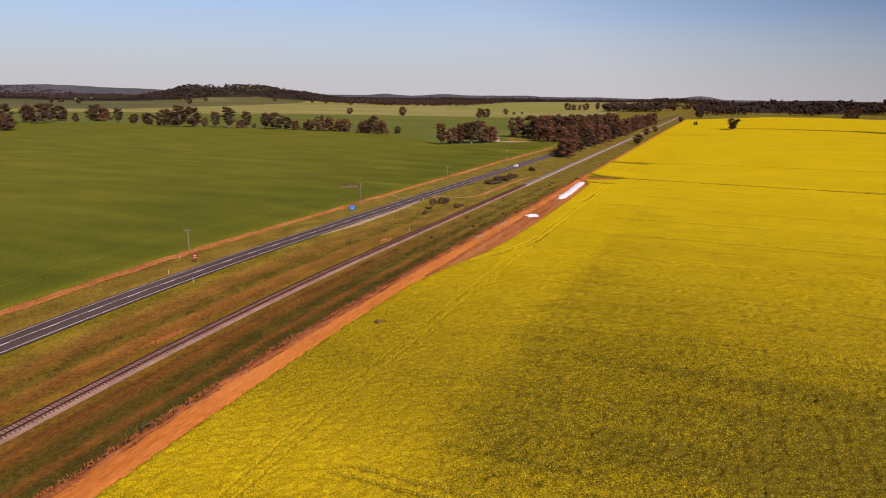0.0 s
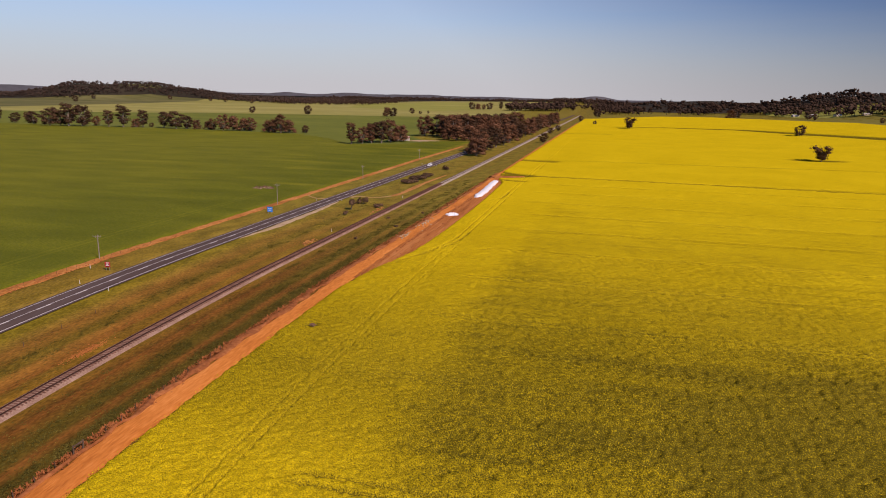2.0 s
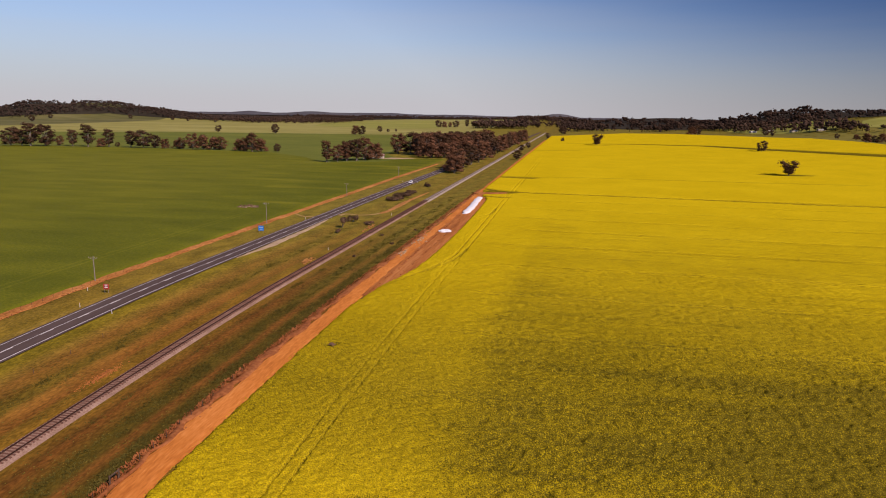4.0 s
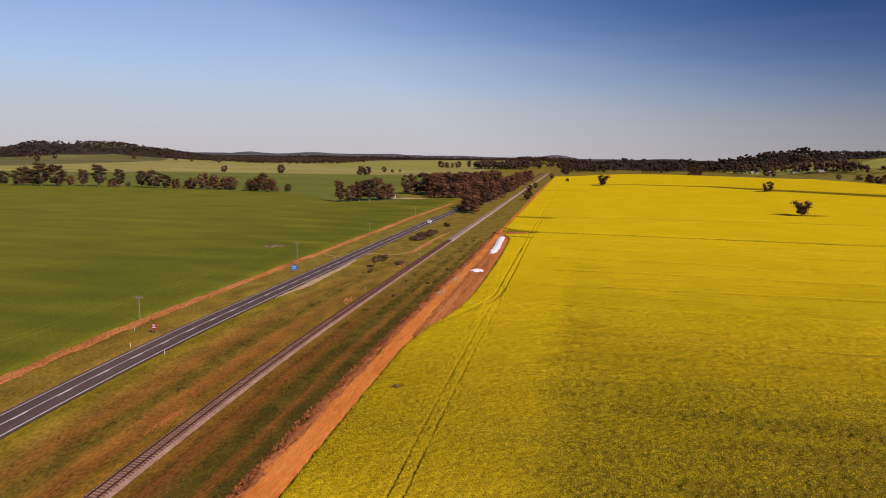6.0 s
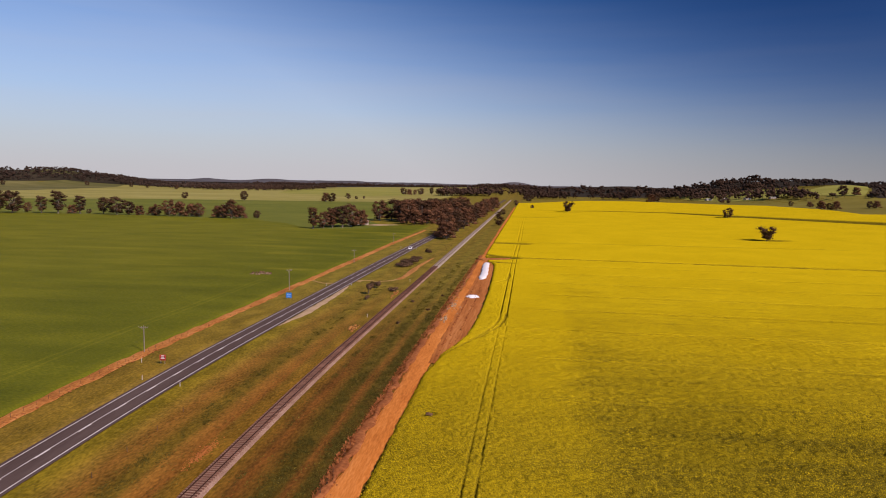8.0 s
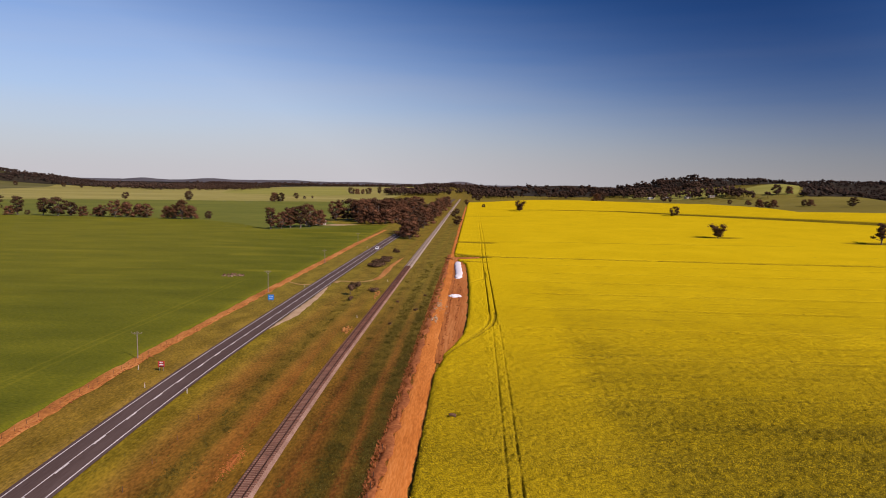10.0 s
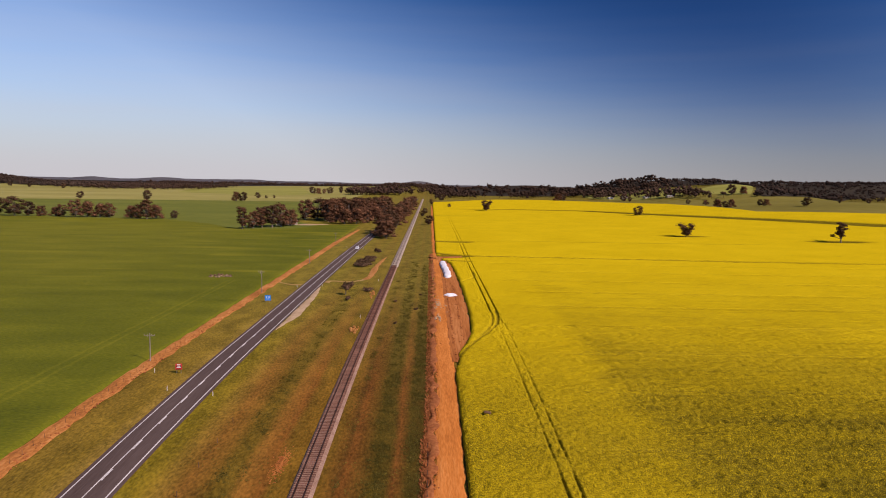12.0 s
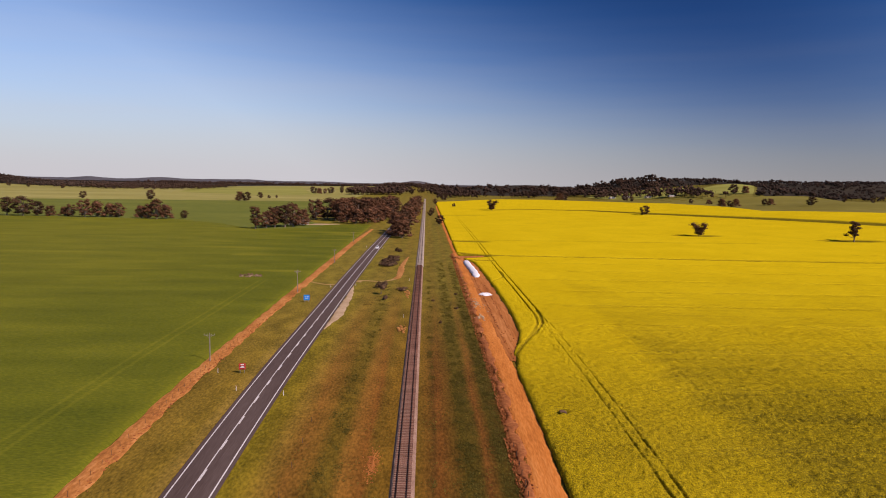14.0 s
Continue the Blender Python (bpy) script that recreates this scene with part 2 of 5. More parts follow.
M_LEAF2 = mat("russet_foliage", [(0.084, 0.039, 0.021), (0.142, 0.065, 0.034), (0.210, 0.102, 0.054)], fine=0.8, coarse=0.12, bump=0.0, rough=0.8, vary=0.26)
M_WOODS = mat("far_woods_foliage", [(0.040, 0.024, 0.016), (0.066, 0.039, 0.026), (0.098, 0.060, 0.040)], fine=0.25, coarse=0.02, bump=0.0, rough=0.9, vary=0.18)
M_WOODS_DARK = mat("hill_woods_foliage", [(0.034, 0.022, 0.016), (0.056, 0.037, 0.027), (0.084, 0.057, 0.040)], fine=0.25, coarse=0.02, bump=0.0, rough=0.9, vary=0.18)
M_SHRUB = mat("dark_scrub", [(0.070, 0.040, 0.024), (0.124, 0.072, 0.042), (0.180, 0.110, 0.062)], fine=2.0, coarse=0.4, bump=0.0, vary=0.3)
M_TUFT = mat("grass_tufts", [(0.09, 0.072, 0.013), (0.13, 0.100, 0.018), (0.18, 0.134, 0.027)], fine=1.0, coarse=0.15, bump=0.0, vary=0.2)
M_TUFT2 = mat("dark_grass_tufts", [(0.072, 0.062, 0.013), (0.112, 0.092, 0.019), (0.165, 0.130, 0.029)], fine=1.0, coarse=0.15, bump=0.0, vary=0.3)
M_PLASTIC = mat("white_plastic_film", [(0.72, 0.72, 0.74), (0.80, 0.80, 0.81), (0.84, 0.84, 0.85)], fine=1.5, coarse=0.3, bump=0.5, rough=0.45)
M_WOODPOLE = mat("grey_timber", [(0.19, 0.155, 0.13), (0.28, 0.235, 0.20), (0.37, 0.32, 0.28)], fine=4, coarse=0.5, bump=0.4, stretch=(1, 1, 0.2))
M_BLUE = mat("blue_sign_face", [(0.0, 0.20, 0.68), (0.0, 0.23, 0.75), (0.0, 0.26, 0.80)], bump=0, rough=0.4)
M_RED = mat("red_sign_face", [(0.50, 0.045, 0.04), (0.58, 0.06, 0.05), (0.65, 0.08, 0.07)], bump=0, rough=0.4)
M_WHITE = mat("white_paint", [(0.72, 0.70, 0.68), (0.79, 0.78, 0.76), (0.83, 0.82, 0.80)], bump=0.1, rough=0.5)
M_BLACK = mat("black_rubber", [(0.012, 0.012, 0.012), (0.02, 0.02, 0.02), (0.03, 0.03, 0.03)], bump=0.1, rough=0.6)
M_STEEL = mat("galvanised_steel", [(0.35, 0.36, 0.37), (0.45, 0.46, 0.47), (0.55, 0.56, 0.57)], bump=0.1, rough=0.45, metal=0.8)
M_CARPAINT = mat("white_car_paint", [(0.74, 0.74, 0.74), (0.79, 0.79, 0.79), (0.82, 0.82, 0.82)], bump=0, rough=0.2, spec=0.6)
M_GLASS = mat("dark_glass", [(0.01, 0.012, 0.014), (0.015, 0.018, 0.02), (0.02, 0.022, 0.025)], bump=0, rough=0.05, spec=0.8)
M_ROOF = mat("faded_pink_roof", [(0.42, 0.24, 0.19), (0.52, 0.32, 0.26), (0.60, 0.40, 0.33)], fine=3, bump=0.3, rough=0.6)
M_TIN = mat("pale_tin_roof", [(0.40, 0.39, 0.38), (0.50, 0.49, 0.48), (0.60, 0.59, 0.58)], fine=3, bump=0.3, rough=0.5)
M_WALL = mat("cream_wall", [(0.40, 0.34, 0.27), (0.50, 0.44, 0.36), (0.58, 0.52, 0.44)], fine=3, bump=0.2)
M_RUBBLE = mat("pale_rubble", [(0.13, 0.08, 0.045), (0.20, 0.135, 0.085), (0.31, 0.22, 0.15)], fine=2, bump=0.8, vary=0.3)


# ---- ground form ----
HILLS = ((680, 1560, 42, 165, 315), (650, 900, 22, 250, 350), (1300, 1900, 54, 550, 350), (300, 2500, 20, 700, 500), (534, 1874, 18, 140, 140), (622, 1795, 10, 140, 140),
         (382, 2469, 9, 130, 130), (968, 1975, 12, 120, 120), (-1660, 1931, 37, 130, 130), (-1541, 2096, 31, 125, 125), (-1673, 2118, 12, 200, 200), (-1406, 2194, 22, 170, 170),
         (-2932, 3067, 20, 220, 220), (-3392, 2533, 34, 330, 330), (-3217, 2758, 22, 260, 260), (-3000, 2853, 10, 200, 200), (-1904, 3929, 14, 120, 120), (-1576, 4079, 16, 150, 150),
         (-1324, 4173, 8, 150, 150), (-1104, 4241, 12, 170, 170), (-601, 4250, 8, 160, 160), (-807, 4211, 6, 140, 140), (-61, 4198, 24, 112, 112))


def terrain(x, y):
    x, y = np.asarray(x, float), np.asarray(y, float)
    dip = np.clip(160 - y, 0, 115)                     # the land falls away gently behind the signs
    z = -0.00028 * dip * dip - 0.0644 * np.clip(45 - y, 0, 60) - 0.014 * np.clip(x, -45, 32) + 0.0035 * np.clip(np.hypot(x, y) - 2000, 0, 2500)
    for cx, cy, h, sx, sy in HILLS:
        z = z + h * np.exp(-((x - cx) / sx) ** 2 - ((y - cy) / sy) ** 2)
    return z


def height_at(x, y):
    return float(terrain(x, y))


def value_noise(x, y, seed=0):
    """Smooth noise in 0..1 with a period of one unit, for arrays."""
    xi, yi = np.floor(x).astype(np.int64), np.floor(y).astype(np.int64)
    fx, fy = x - xi, y - yi
    fx, fy = fx * fx * (3 - 2 * fx), fy * fy * (3 - 2 * fy)

    def corner(a, b):
        h = (a * 374761393 + b * 668265263 + seed * 974711) & 0x7FFFFFFF
        h = ((h ^ (h >> 13)) * 1274126177) & 0x7FFFFFFF
        return ((h ^ (h >> 16)) & 0xFFFF) / 65535.0

    return (corner(xi, yi) * (1 - fx) + corner(xi + 1, yi) * fx) * (1 - fy) + (corner(xi, yi + 1) * (1 - fx) + corner(xi + 1, yi + 1) * fx) * fy


def near_line(x, y, pts):
    """Distance of points to a broken line."""
    best = np.full(np.shape(x), 1e9)
    for (ax, ay), (bx, by) in zip(pts, pts[1:]):
        ux, uy = bx - ax, by - ay
        s = np.clip(((x - ax) * ux + (y - ay) * uy) / (ux * ux + uy * uy), 0, 1)
        best = np.minimum(best, np.hypot(x - ax - s * ux, y - ay - s * uy))
    return best


def mesh_of(name, verts, faces, material, smooth=False):
    me = bpy.data.meshes.new(name)
    me.from_pydata(verts, [], faces)
    me.materials.append(material)
    if smooth:
        me.polygons.foreach_set("use_smooth", [True] * len(me.polygons))
    me.update()
    return me


def structure(ob, label, category):
    return tagged(ob, label, category, kind="structure")


def grid_faces(rows, cols, first=0):
    i = np.arange((rows - 1) * (cols - 1))
    r, c = i // (cols - 1), i % (cols - 1)
    a = first + r * cols + c
    return np.stack([a, a + 1, a + cols + 1, a + cols], 1)


def sheet(name, blocks, material, attr=None):
    """One mesh from blocks of (X, Y, Z, value) arrays."""
    vs, fs, vals, n = [], [], [], 0
    for X, Y, Z, A in blocks:
        vs.append(np.stack([X.ravel(), Y.ravel(), Z.ravel()], 1))
        fs.append(grid_faces(X.shape[0], X.shape[1], n))
        vals.append(np.ravel(A))
        n += X.size
    me = bpy.data.meshes.new(name)
    v, f = np.concatenate(vs), np.concatenate(fs)
    me.vertices.add(len(v))
    me.vertices.foreach_set("co", v.ravel())
    me.loops.add(len(f) * 4)
    me.loops.foreach_set("vertex_index", f.ravel())
    me.polygons.add(len(f))
    me.polygons.foreach_set("loop_start", np.arange(0, len(f) * 4, 4))
    if attr:
        a = me.attributes.new(attr, "FLOAT", "POINT")
        a.data.foreach_set("value", np.concatenate(vals))
    me.materials.append(material)
    me.update(calc_edges=True)
    me.validate()
    return new(name, me)


def patch(name, ys, left, right, material, lift, label, step=6.0, cols=None, rough=0.0):
    """A sheet over the terrain between two edges given per y."""
    ys = np.asarray(ys, float)
    L = np.array([left(y) for y in ys])
    R = np.array([right(y) for y in ys])
    k = cols or max(2, int((R - L).max() / step))
    u = np.linspace(0, 1, k)
    X = L[:, None] + (R - L)[:, None] * u
    Y = np.repeat(ys[:, None], k, 1)
    ob = sheet(name, [(X, Y, terrain(X, Y) + lift + rough * value_noise(X / 45, Y / 45, 9), 0 * X)], material)
    return structure(ob, label, "field")


def edge(ys, xs):
    return lambda y: float(np.interp(y, ys, xs))


# ---- ground to the horizon ----
def spread_lines(near, step, far, grow=1.12):
    out, s, v = list(np.arange(0, near, step)), step, near
    while v < far:
        out.append(v)
        s = min(s * grow, 400 if grow > 1.1 else 42)
        v += s
    out.append(far)
    return np.array(out)


gx = spread_lines(80, 4, 6000, 1.06)
gx = np.concatenate([-gx[:0:-1], gx])
gy = np.unique(np.concatenate([np.arange(0, 200, 4.0), spread_lines(600, 10, 6000, 1.05)]))
gy = np.concatenate([-spread_lines(100, 10, 4000, 1.2)[:0:-1], gy])
X, Y = np.meshgrid(gx, gy)
structure(sheet("ground", [(X, Y, terrain(X, Y) - 0.05, 0 * X)], M_GROUND), "grassy rural ground with dry and green strips", "ground")

# far paddocks on the left
patch("far_green_field", np.arange(520, 1190, 8), edge([520, 600, 860, 930, 990, 1075, 1119, 1151, 1190], [-1500, -1500, -1090, -950, -740, -600, -461, -333, -160]), edge([520, 640, 1190], [-46, -110, -150]), M_GREEN2, 0.10, "flat green pasture paddock beyond the tree row")
patch("dry_paddock", np.arange(760, 3300, 14), edge([760, 3300], [-2600, -2600]), edge([760, 860, 930, 990, 1075, 1119, 1151, 1190, 1700, 3300], [-1500, -1085, -945, -735, -595, -455, -325, -150, -150, -120]), M_PALE, 0.16, "pale dry grass paddock rising to woods", step=14)
M_HILLSIDE = mat("hillside_pasture", [(0.085, 0.088, 0.030), (0.135, 0.130, 0.043), (0.20, 0.182, 0.07)], fine=0.04, coarse=0.006, bump=0.4, stretch=(0.4, 1.2, 1), spread=0.6)
patch("hillside_paddock", np.arange(700, 2150, 12), edge([700, 2150], [-2400, -2400]), edge([700, 900, 1100, 1500, 1900, 2150], [-1500, -1250, -1080, -1130, -1200, -1300]), M_HILLSIDE, 0.30, "olive green grazed hillside below the woods", step=14)
patch("lime_paddock", np.arange(1546, 2420, 12), edge([1546, 1670, 2000, 2097, 2420], [-400, -600, -690, -680, -600]), edge([1546, 1670, 2000, 2420], [-330, -262, -345, -440]), M_LIME, 0.32, "bright lime green pasture paddock", step=10)
patch("olive_paddock", np.arange(560, 1500, 8), edge([560, 640, 752, 850, 1015, 1240, 1400, 1500], [690, 620, 500, 420, 430, 440, 380, 330]), edge([560, 1500], [1500, 900]), M_OLIVE, 0.10, "olive grass paddock below the wooded hill", step=8)

patch("clearing_paddock", np.arange(1310, 1508, 8), edge([1310, 1384, 1470, 1508], [625, 574, 608, 690]), edge([1310, 1400, 1508], [640, 686, 736]), M_LIME, 0.45, "lime green cleared slope among the woods", step=8)
patch("village_paddock", np.arange(1430, 1800, 8), edge([1430, 1520, 1640, 1800], [480, 425, 400, 400]), edge([1430, 1520, 1640, 1800], [560, 590, 560, 420]), M_LIME, 0.40, "lime green paddock between scattered trees and houses", step=8)
# floor coloured almost black: shade between the crowns is painted in
M_SHADED_LITTER = mat("woodland_floor", [(0.024, 0.020, 0.014), (0.040, 0.033, 0.022), (0.060, 0.048, 0.030)], fine=0.1, coarse=0.01, bump=0.5)
patch("left_woodland_floor", np.arange(1600, 3300, 20), edge([1600, 3300], [-3600, -3600]), edge([1600, 1735, 1850, 2000, 2060, 2120, 2500, 2800, 3300], [-1780, -1610, -1540, -1430, -1220, -900, -720, -640, -300]), M_SHADED_LITTER, 0.9, "leaf litter under the far woods, tree shade put into its dark colour", step=24)
patch("right_woodland_floor", np.arange(1260, 3300, 14), edge([1260, 1300, 1400, 1490, 1515, 1640, 1760, 1860, 3300], [640, 645, 692, 735, 640, 560, 380, 30, 30]), edge([1260, 1330, 1560, 1600, 1900, 3300], [690, 800, 985, 1100, 1900, 3000]), M_SHADED_LITTER, 0.5, "leaf litter under the wooded ridge, tree shade put into its dark colour", step=16)

# grey-blue base colour carries the aerial haze over the far ridges
M_HAZY_FARWOOD = mat("distant_woodland", [(0.070, 0.070, 0.076), (0.098, 0.097, 0.103), (0.13, 0.127, 0.130)], fine=0.02, coarse=0.003, bump=0.0)
patch("distant_woodland", np.arange(1600, 4900, 25), edge([1600, 4900], [-5000, -5000]), edge([1600, 2500, 2900, 3260, 3300, 4900], [-2500, -2350, -2100, -2000, 4000, 4000]), M_HAZY_FARWOOD, 1.3, "distant wooded low ridges along the horizon, haze put into their colour", step=30, rough=4.0)

# ---- green crop field on the left ----
def wheat_value(X, Y):
    tr = np.minimum(np.abs(X + 58.2), np.abs(X + 60.6))
    w = np.interp(-X, [44, 46.5, 48, 50, 57, 66, 90, 130, 260, 500, 700], [0.26, 0.22, 0.06, 0.0, 0.0, 0.02, 0.12, 0.28, 0.38, 0.32, 0.20]) * (0.78 + 0.44 * value_noise(X / 70, Y / 45, 6))
    w = np.clip(w - 0.09 * np.clip((value_noise(X / 55, Y / 7, 7) - 0.62) * 5, 0, 1), 0, 1)
    w = np.maximum(w, np.clip(1.3 - tr / 0.32, 0, 1) * 0.45 * (Y < 262))
    w = np.maximum(w, 0.55 * np.clip((value_noise(X / 30, Y / 12, 5) - 0.72) * 5, 0, 1) * (Y > 250))
    return w


def wheat_block(xs, ys):
    X, Y = np.meshgrid(xs, ys)
    far = np.interp(X, [-1200, -655, -606, -545, -352, -223, -171, -129, -91, -79, -46], [520, 594, 626, 626, 634, 623, 580, 523, 540, 588, 600])
    Y = np.minimum(Y, far)
    Z = terrain(X, Y) + 0.22 + 0.10 * value_noise(X / 1.7, Y / 1.2, 3) + 0.12 * value_noise(X / 9, Y / 4, 4)
    Z[:, -1] = terrain(X[:, -1], Y[:, -1]) - 0.04
    return X, Y, Z, wheat_value(X, Y)


wx = np.concatenate([-spread_lines(40, 1.4, 1140, 1.045)[::-1] - 63.2, np.arange(-62.8, -45.3, 0.4), [-45.15, -44.2]])
wheat = sheet("green_crop_field", [wheat_block(wx, np.arange(-200, 60, 8)), wheat_block(wx, np.arange(52, 300, 1.6)), wheat_block(wx, np.arange(298, 640, 4.0))], M_WHEAT, "worn")
structure(wheat, "even green young cereal crop with faint wheel tracks", "crop field")

# ---- canola field on the right ----
CAN_L = edge([-200, 140, 148, 158, 166, 178, 190, 206, 240, 273, 300, 320, 336, 350, 374, 1600], [23.4, 23.7, 24.3, 25.2, 27.2, 29.2, 29.9, 30.4, 30.4, 30.1, 29.4, 28.8, 28.0, 24.0, 20.9, 20.6])
CAN_R = edge([-200, 600, 752, 850, 1015, 1240, 1400, 1470, 1555, 1578], [820, 690, 516, 430, 441, 450, 392, 355, 270, 165])
DRAIN = [(60, 985), (84, 988), (145, 1009), (239, 982), (345, 797), (444, 645), (560, 560)]


def canola_block(xs_off, ys, bump, wide=0.3, at=None, ask=False):
    ys = np.asarray(ys, float)
    L = np.array([CAN_L(y) for y in ys])[:, None]
    R = np.array([CAN_R(y) for y in ys])[:, None]
    cols = np.repeat(xs_off[None, :], len(ys), 0)
    X = np.clip(cols, L, R)
    Y = np.repeat(ys[:, None], len(xs_off), 1)
    if at is not None:
        X, Y = at
    Y = np.minimum(Y, np.interp(X, [21, 60, 110, 165, 300], [1290, 1345, 1450, 1535, 1560]))
    # rows run straight across the line; past the headland the flowering is thin and patchy in bands
    head = np.interp(Y, [60, 90, 200, 260, 400], [52.5, 52.8, 54.5, 58, 60]) + 3.4 * (value_noise(X / 3.0, Y / 1.6, 11) - 0.5) + 2.4 * (value_noise(X / 9.0, Y / 6.0, 26) - 0.5)
    inner = np.clip((X - head) / np.interp(Y, [70, 105, 130], [11, 8, 4.8]), 0, 1) ** 0.8
    streak = value_noise(X / 30, Y / 1.5, 12)
    band = value_noise(X / 42, Y / 5.0, 13)
    cloud = value_noise(X / 13, Y / 7, 25)
    thin = np.interp(Y, [0, 60, 80, 95, 108, 120, 140, 165, 180, 210, 260, 320, 420], [0.86, 0.86, 0.80, 0.70, 0.60, 0.50, 0.42, 0.38, 0.30, 0.21, 0.12, 0.06, 0.02])
    thin = thin * (0.40 + 0.42 * band + 0.22 * cloud + 0.48 * value_noise(X / 22, Y / 1.1, 28))
    for cx, cy, wx, wy, k in ((59, 93, 8, 15, 0.16), (57, 118, 6, 8, 0.12), (61, 169, 8, 7, 0.22), (57, 143, 5, 4, 0.15), (112, 147, 15, 4, 0.14), (90, 84, 16, 4, 0.12), (66, 256, 10, 6, 0.20), (104, 88, 14, 7, 0.18)):
        thin = thin + k * np.exp(-((X - cx) / wx) ** 2 - ((Y - cy) / wy) ** 2) * (0.5 + cloud)
    thin = thin + 0.36 * np.exp(-((Y - 113.6 - 1.6 * (band - 0.5)) / 2.3) ** 2) * np.interp(X, [56, 66, 130, 150], [0, 1, 1, 0.4]) * (0.35 + 0.9 * value_noise(X / 9, Y / 30, 27))
    close = np.clip((130 - Y) / 30, 0, 1)
    side = close * np.interp(X, [53, 70, 90, 105, 125], [0.62, 0.76, 0.95, 1.5, 2.1]) + (1 - close) * np.interp(X, [53, 70, 90, 125], [0.76, 0.80, 0.70, 0.62])
    thin = np.clip(thin * inner * side, 0, 1)
    n1, n2 = value_noise(X / 1.3, Y / 1.0, 14), value_noise(X / 0.46, Y / 0.42, 15)
    patchy = value_noise(X / 5.5, Y / 4.0, 16)
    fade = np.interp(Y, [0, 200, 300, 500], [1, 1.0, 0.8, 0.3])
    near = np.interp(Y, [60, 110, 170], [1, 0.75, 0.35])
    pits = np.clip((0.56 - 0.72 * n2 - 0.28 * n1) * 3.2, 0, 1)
    bloom_light = 0.98 + 0.39 * (1 - fade) - fade * 0.10 * patchy - fade * 0.06
    bloom_light -= thin * (0.66 + 0.30 * np.clip(streak - 0.4, 0, 1))
    bloom_light -= 0.22 * np.clip((thin - 0.62) / 0.3, 0, 1) * close
    bloom_light -= fade * pits * (0.07 + 0.02 * near + 0.17 * thin)
    # steep-view darkening and the sun's backscatter, painted into the flower colour by y
    bloom_light -= np.interp(Y, [55, 72, 84, 98, 120, 145, 170], [-0.05, 0.05, 0.32, 0.48, 0.34, 0.12, 0.0]) * (1 - 0.75 * thin)
    bloom_light -= 0.30 * fade * np.clip(streak - 0.80, 0, 1) * 4 * inner
    holes = np.clip((value_noise(X / 0.95, Y / 0.75, 23) - 0.55) * 4, 0, 1) * np.clip(thin * 1.5, 0, 1)
    bloom_light -= 0.12 * holes
    top = 1.05 - 0.30 * holes * bump + bump * (0.40 * (n2 - 0.5) + 0.24 * (n1 - 0.5)) - 0.16 * thin
    # wheel tracks, the turning curve, cross lines and one drawn crop-edge shadow
    low = np.zeros_like(X)
    rag = 0.75 + 0.5 * value_noise(X / 0.9, Y / 2.2, 17)
    calm = 0.8 + 0.4 * value_noise(X / 14, Y / 14, 24)
    for tx, nx in ((36.9, 37.4), (38.9, 39.4)):
        tx = np.where(Y > 190, tx, nx)
        keep = np.where(Y > 190, 1.0, np.clip(value_noise(X / 3, Y / 5, 18) * 2.0, 0.45, 1))
        keep = keep * np.interp(Y, [60, 110, 150, 175, 203, 212, 300, 420, 900], [0.72, 0.44, 0.28, 0.2, 0.25, 0.86, 0.80, 0.6, 0.2])
        low = np.maximum(low, np.clip(1.5 - np.abs(X - tx + 0.2 * np.sin(Y / 45)) / (wide * rag * np.interp(Y, [200, 330], [1, 0.7])), 0, 1) * keep)
    for pts, w, k in (([(38.9, 210), (38.8, 202), (38.3, 196), (37.5, 190.5), (36.2, 185.5), (33.6, 178), (30.1, 169.3), (27.8, 163), (26.0, 157.2), (24.9, 152), (24.2, 146)], 0.40, 0.68), ([(37.1, 205), (36.9, 198), (36.4, 193.3), (35.5, 187.5), (34.2, 182.9), (31.5, 174), (28.5, 165.1)], 0.34, 0.5),
                      # the line (20.3, 380) to (38, 371) paints the shadow along the crop edge
                      ([(14, 371), (40, 368), (93, 366), (180, 361), (252, 360), (420, 364)], 2.2, 0.95), ([(23, 454), (40, 455)], 6.5, 0.75), ([(20.3, 380), (27, 374), (38, 371)], 2.2, 1.0), ([(20, 359), (28, 363), (34, 367)], 6.0, 1.0), ([(23, 454), (70, 466), (250, 470)], 2.2, 0.5),
                      ([(26, 345), (32, 344), (37, 343)], 2.2, 1.0), ([(21, 790), (70, 800)], 6, 0.5), ([(36.8, 302), (37.0, 293), (36.8, 286), (35.8, 281), (34.4, 278.6), (30.5, 270.1)], 0.5, 0.55)):
        low = np.maximum(low, np.clip(1.6 - near_line(X, Y, pts) / (w * (calm if w > 1.5 else rag)), 0, 1) * k)
    for k in range(11):
        yk = 69.4 + 29.6 * k + 0.5 * np.sin(X / 37 + k)
        d = np.minimum(np.abs(Y - yk + 0.95), np.abs(Y - yk - 0.95))
        bloom_light += 0.16 * np.clip(1.6 - np.abs(Y - yk) / 0.5, 0, 1) * np.clip(thin * 1.6, 0, 1)
        low = np.maximum(low, 0.92 * np.clip(1.5 - d / 0.36, 0, 1) * np.clip((X - 46) / 3, 0, 1) * np.clip(value_noise(X / 7, Y / 3, 19) * 1.5 + 0.1, 0, 1))
    low = np.maximum(low, np.clip(2.0 - near_line(X, Y, DRAIN) / np.interp(X, [60, 150, 300, 450], [4.5, 8, 10, 11]), 0, 1) * np.interp(X, [60, 100, 170], [0.4, 0.8, 1]))
    low = np.maximum(low, np.clip(1.8 - np.hypot((X - 28.5) / 0.9, (Y - 116) / 0.9), 0, 1))
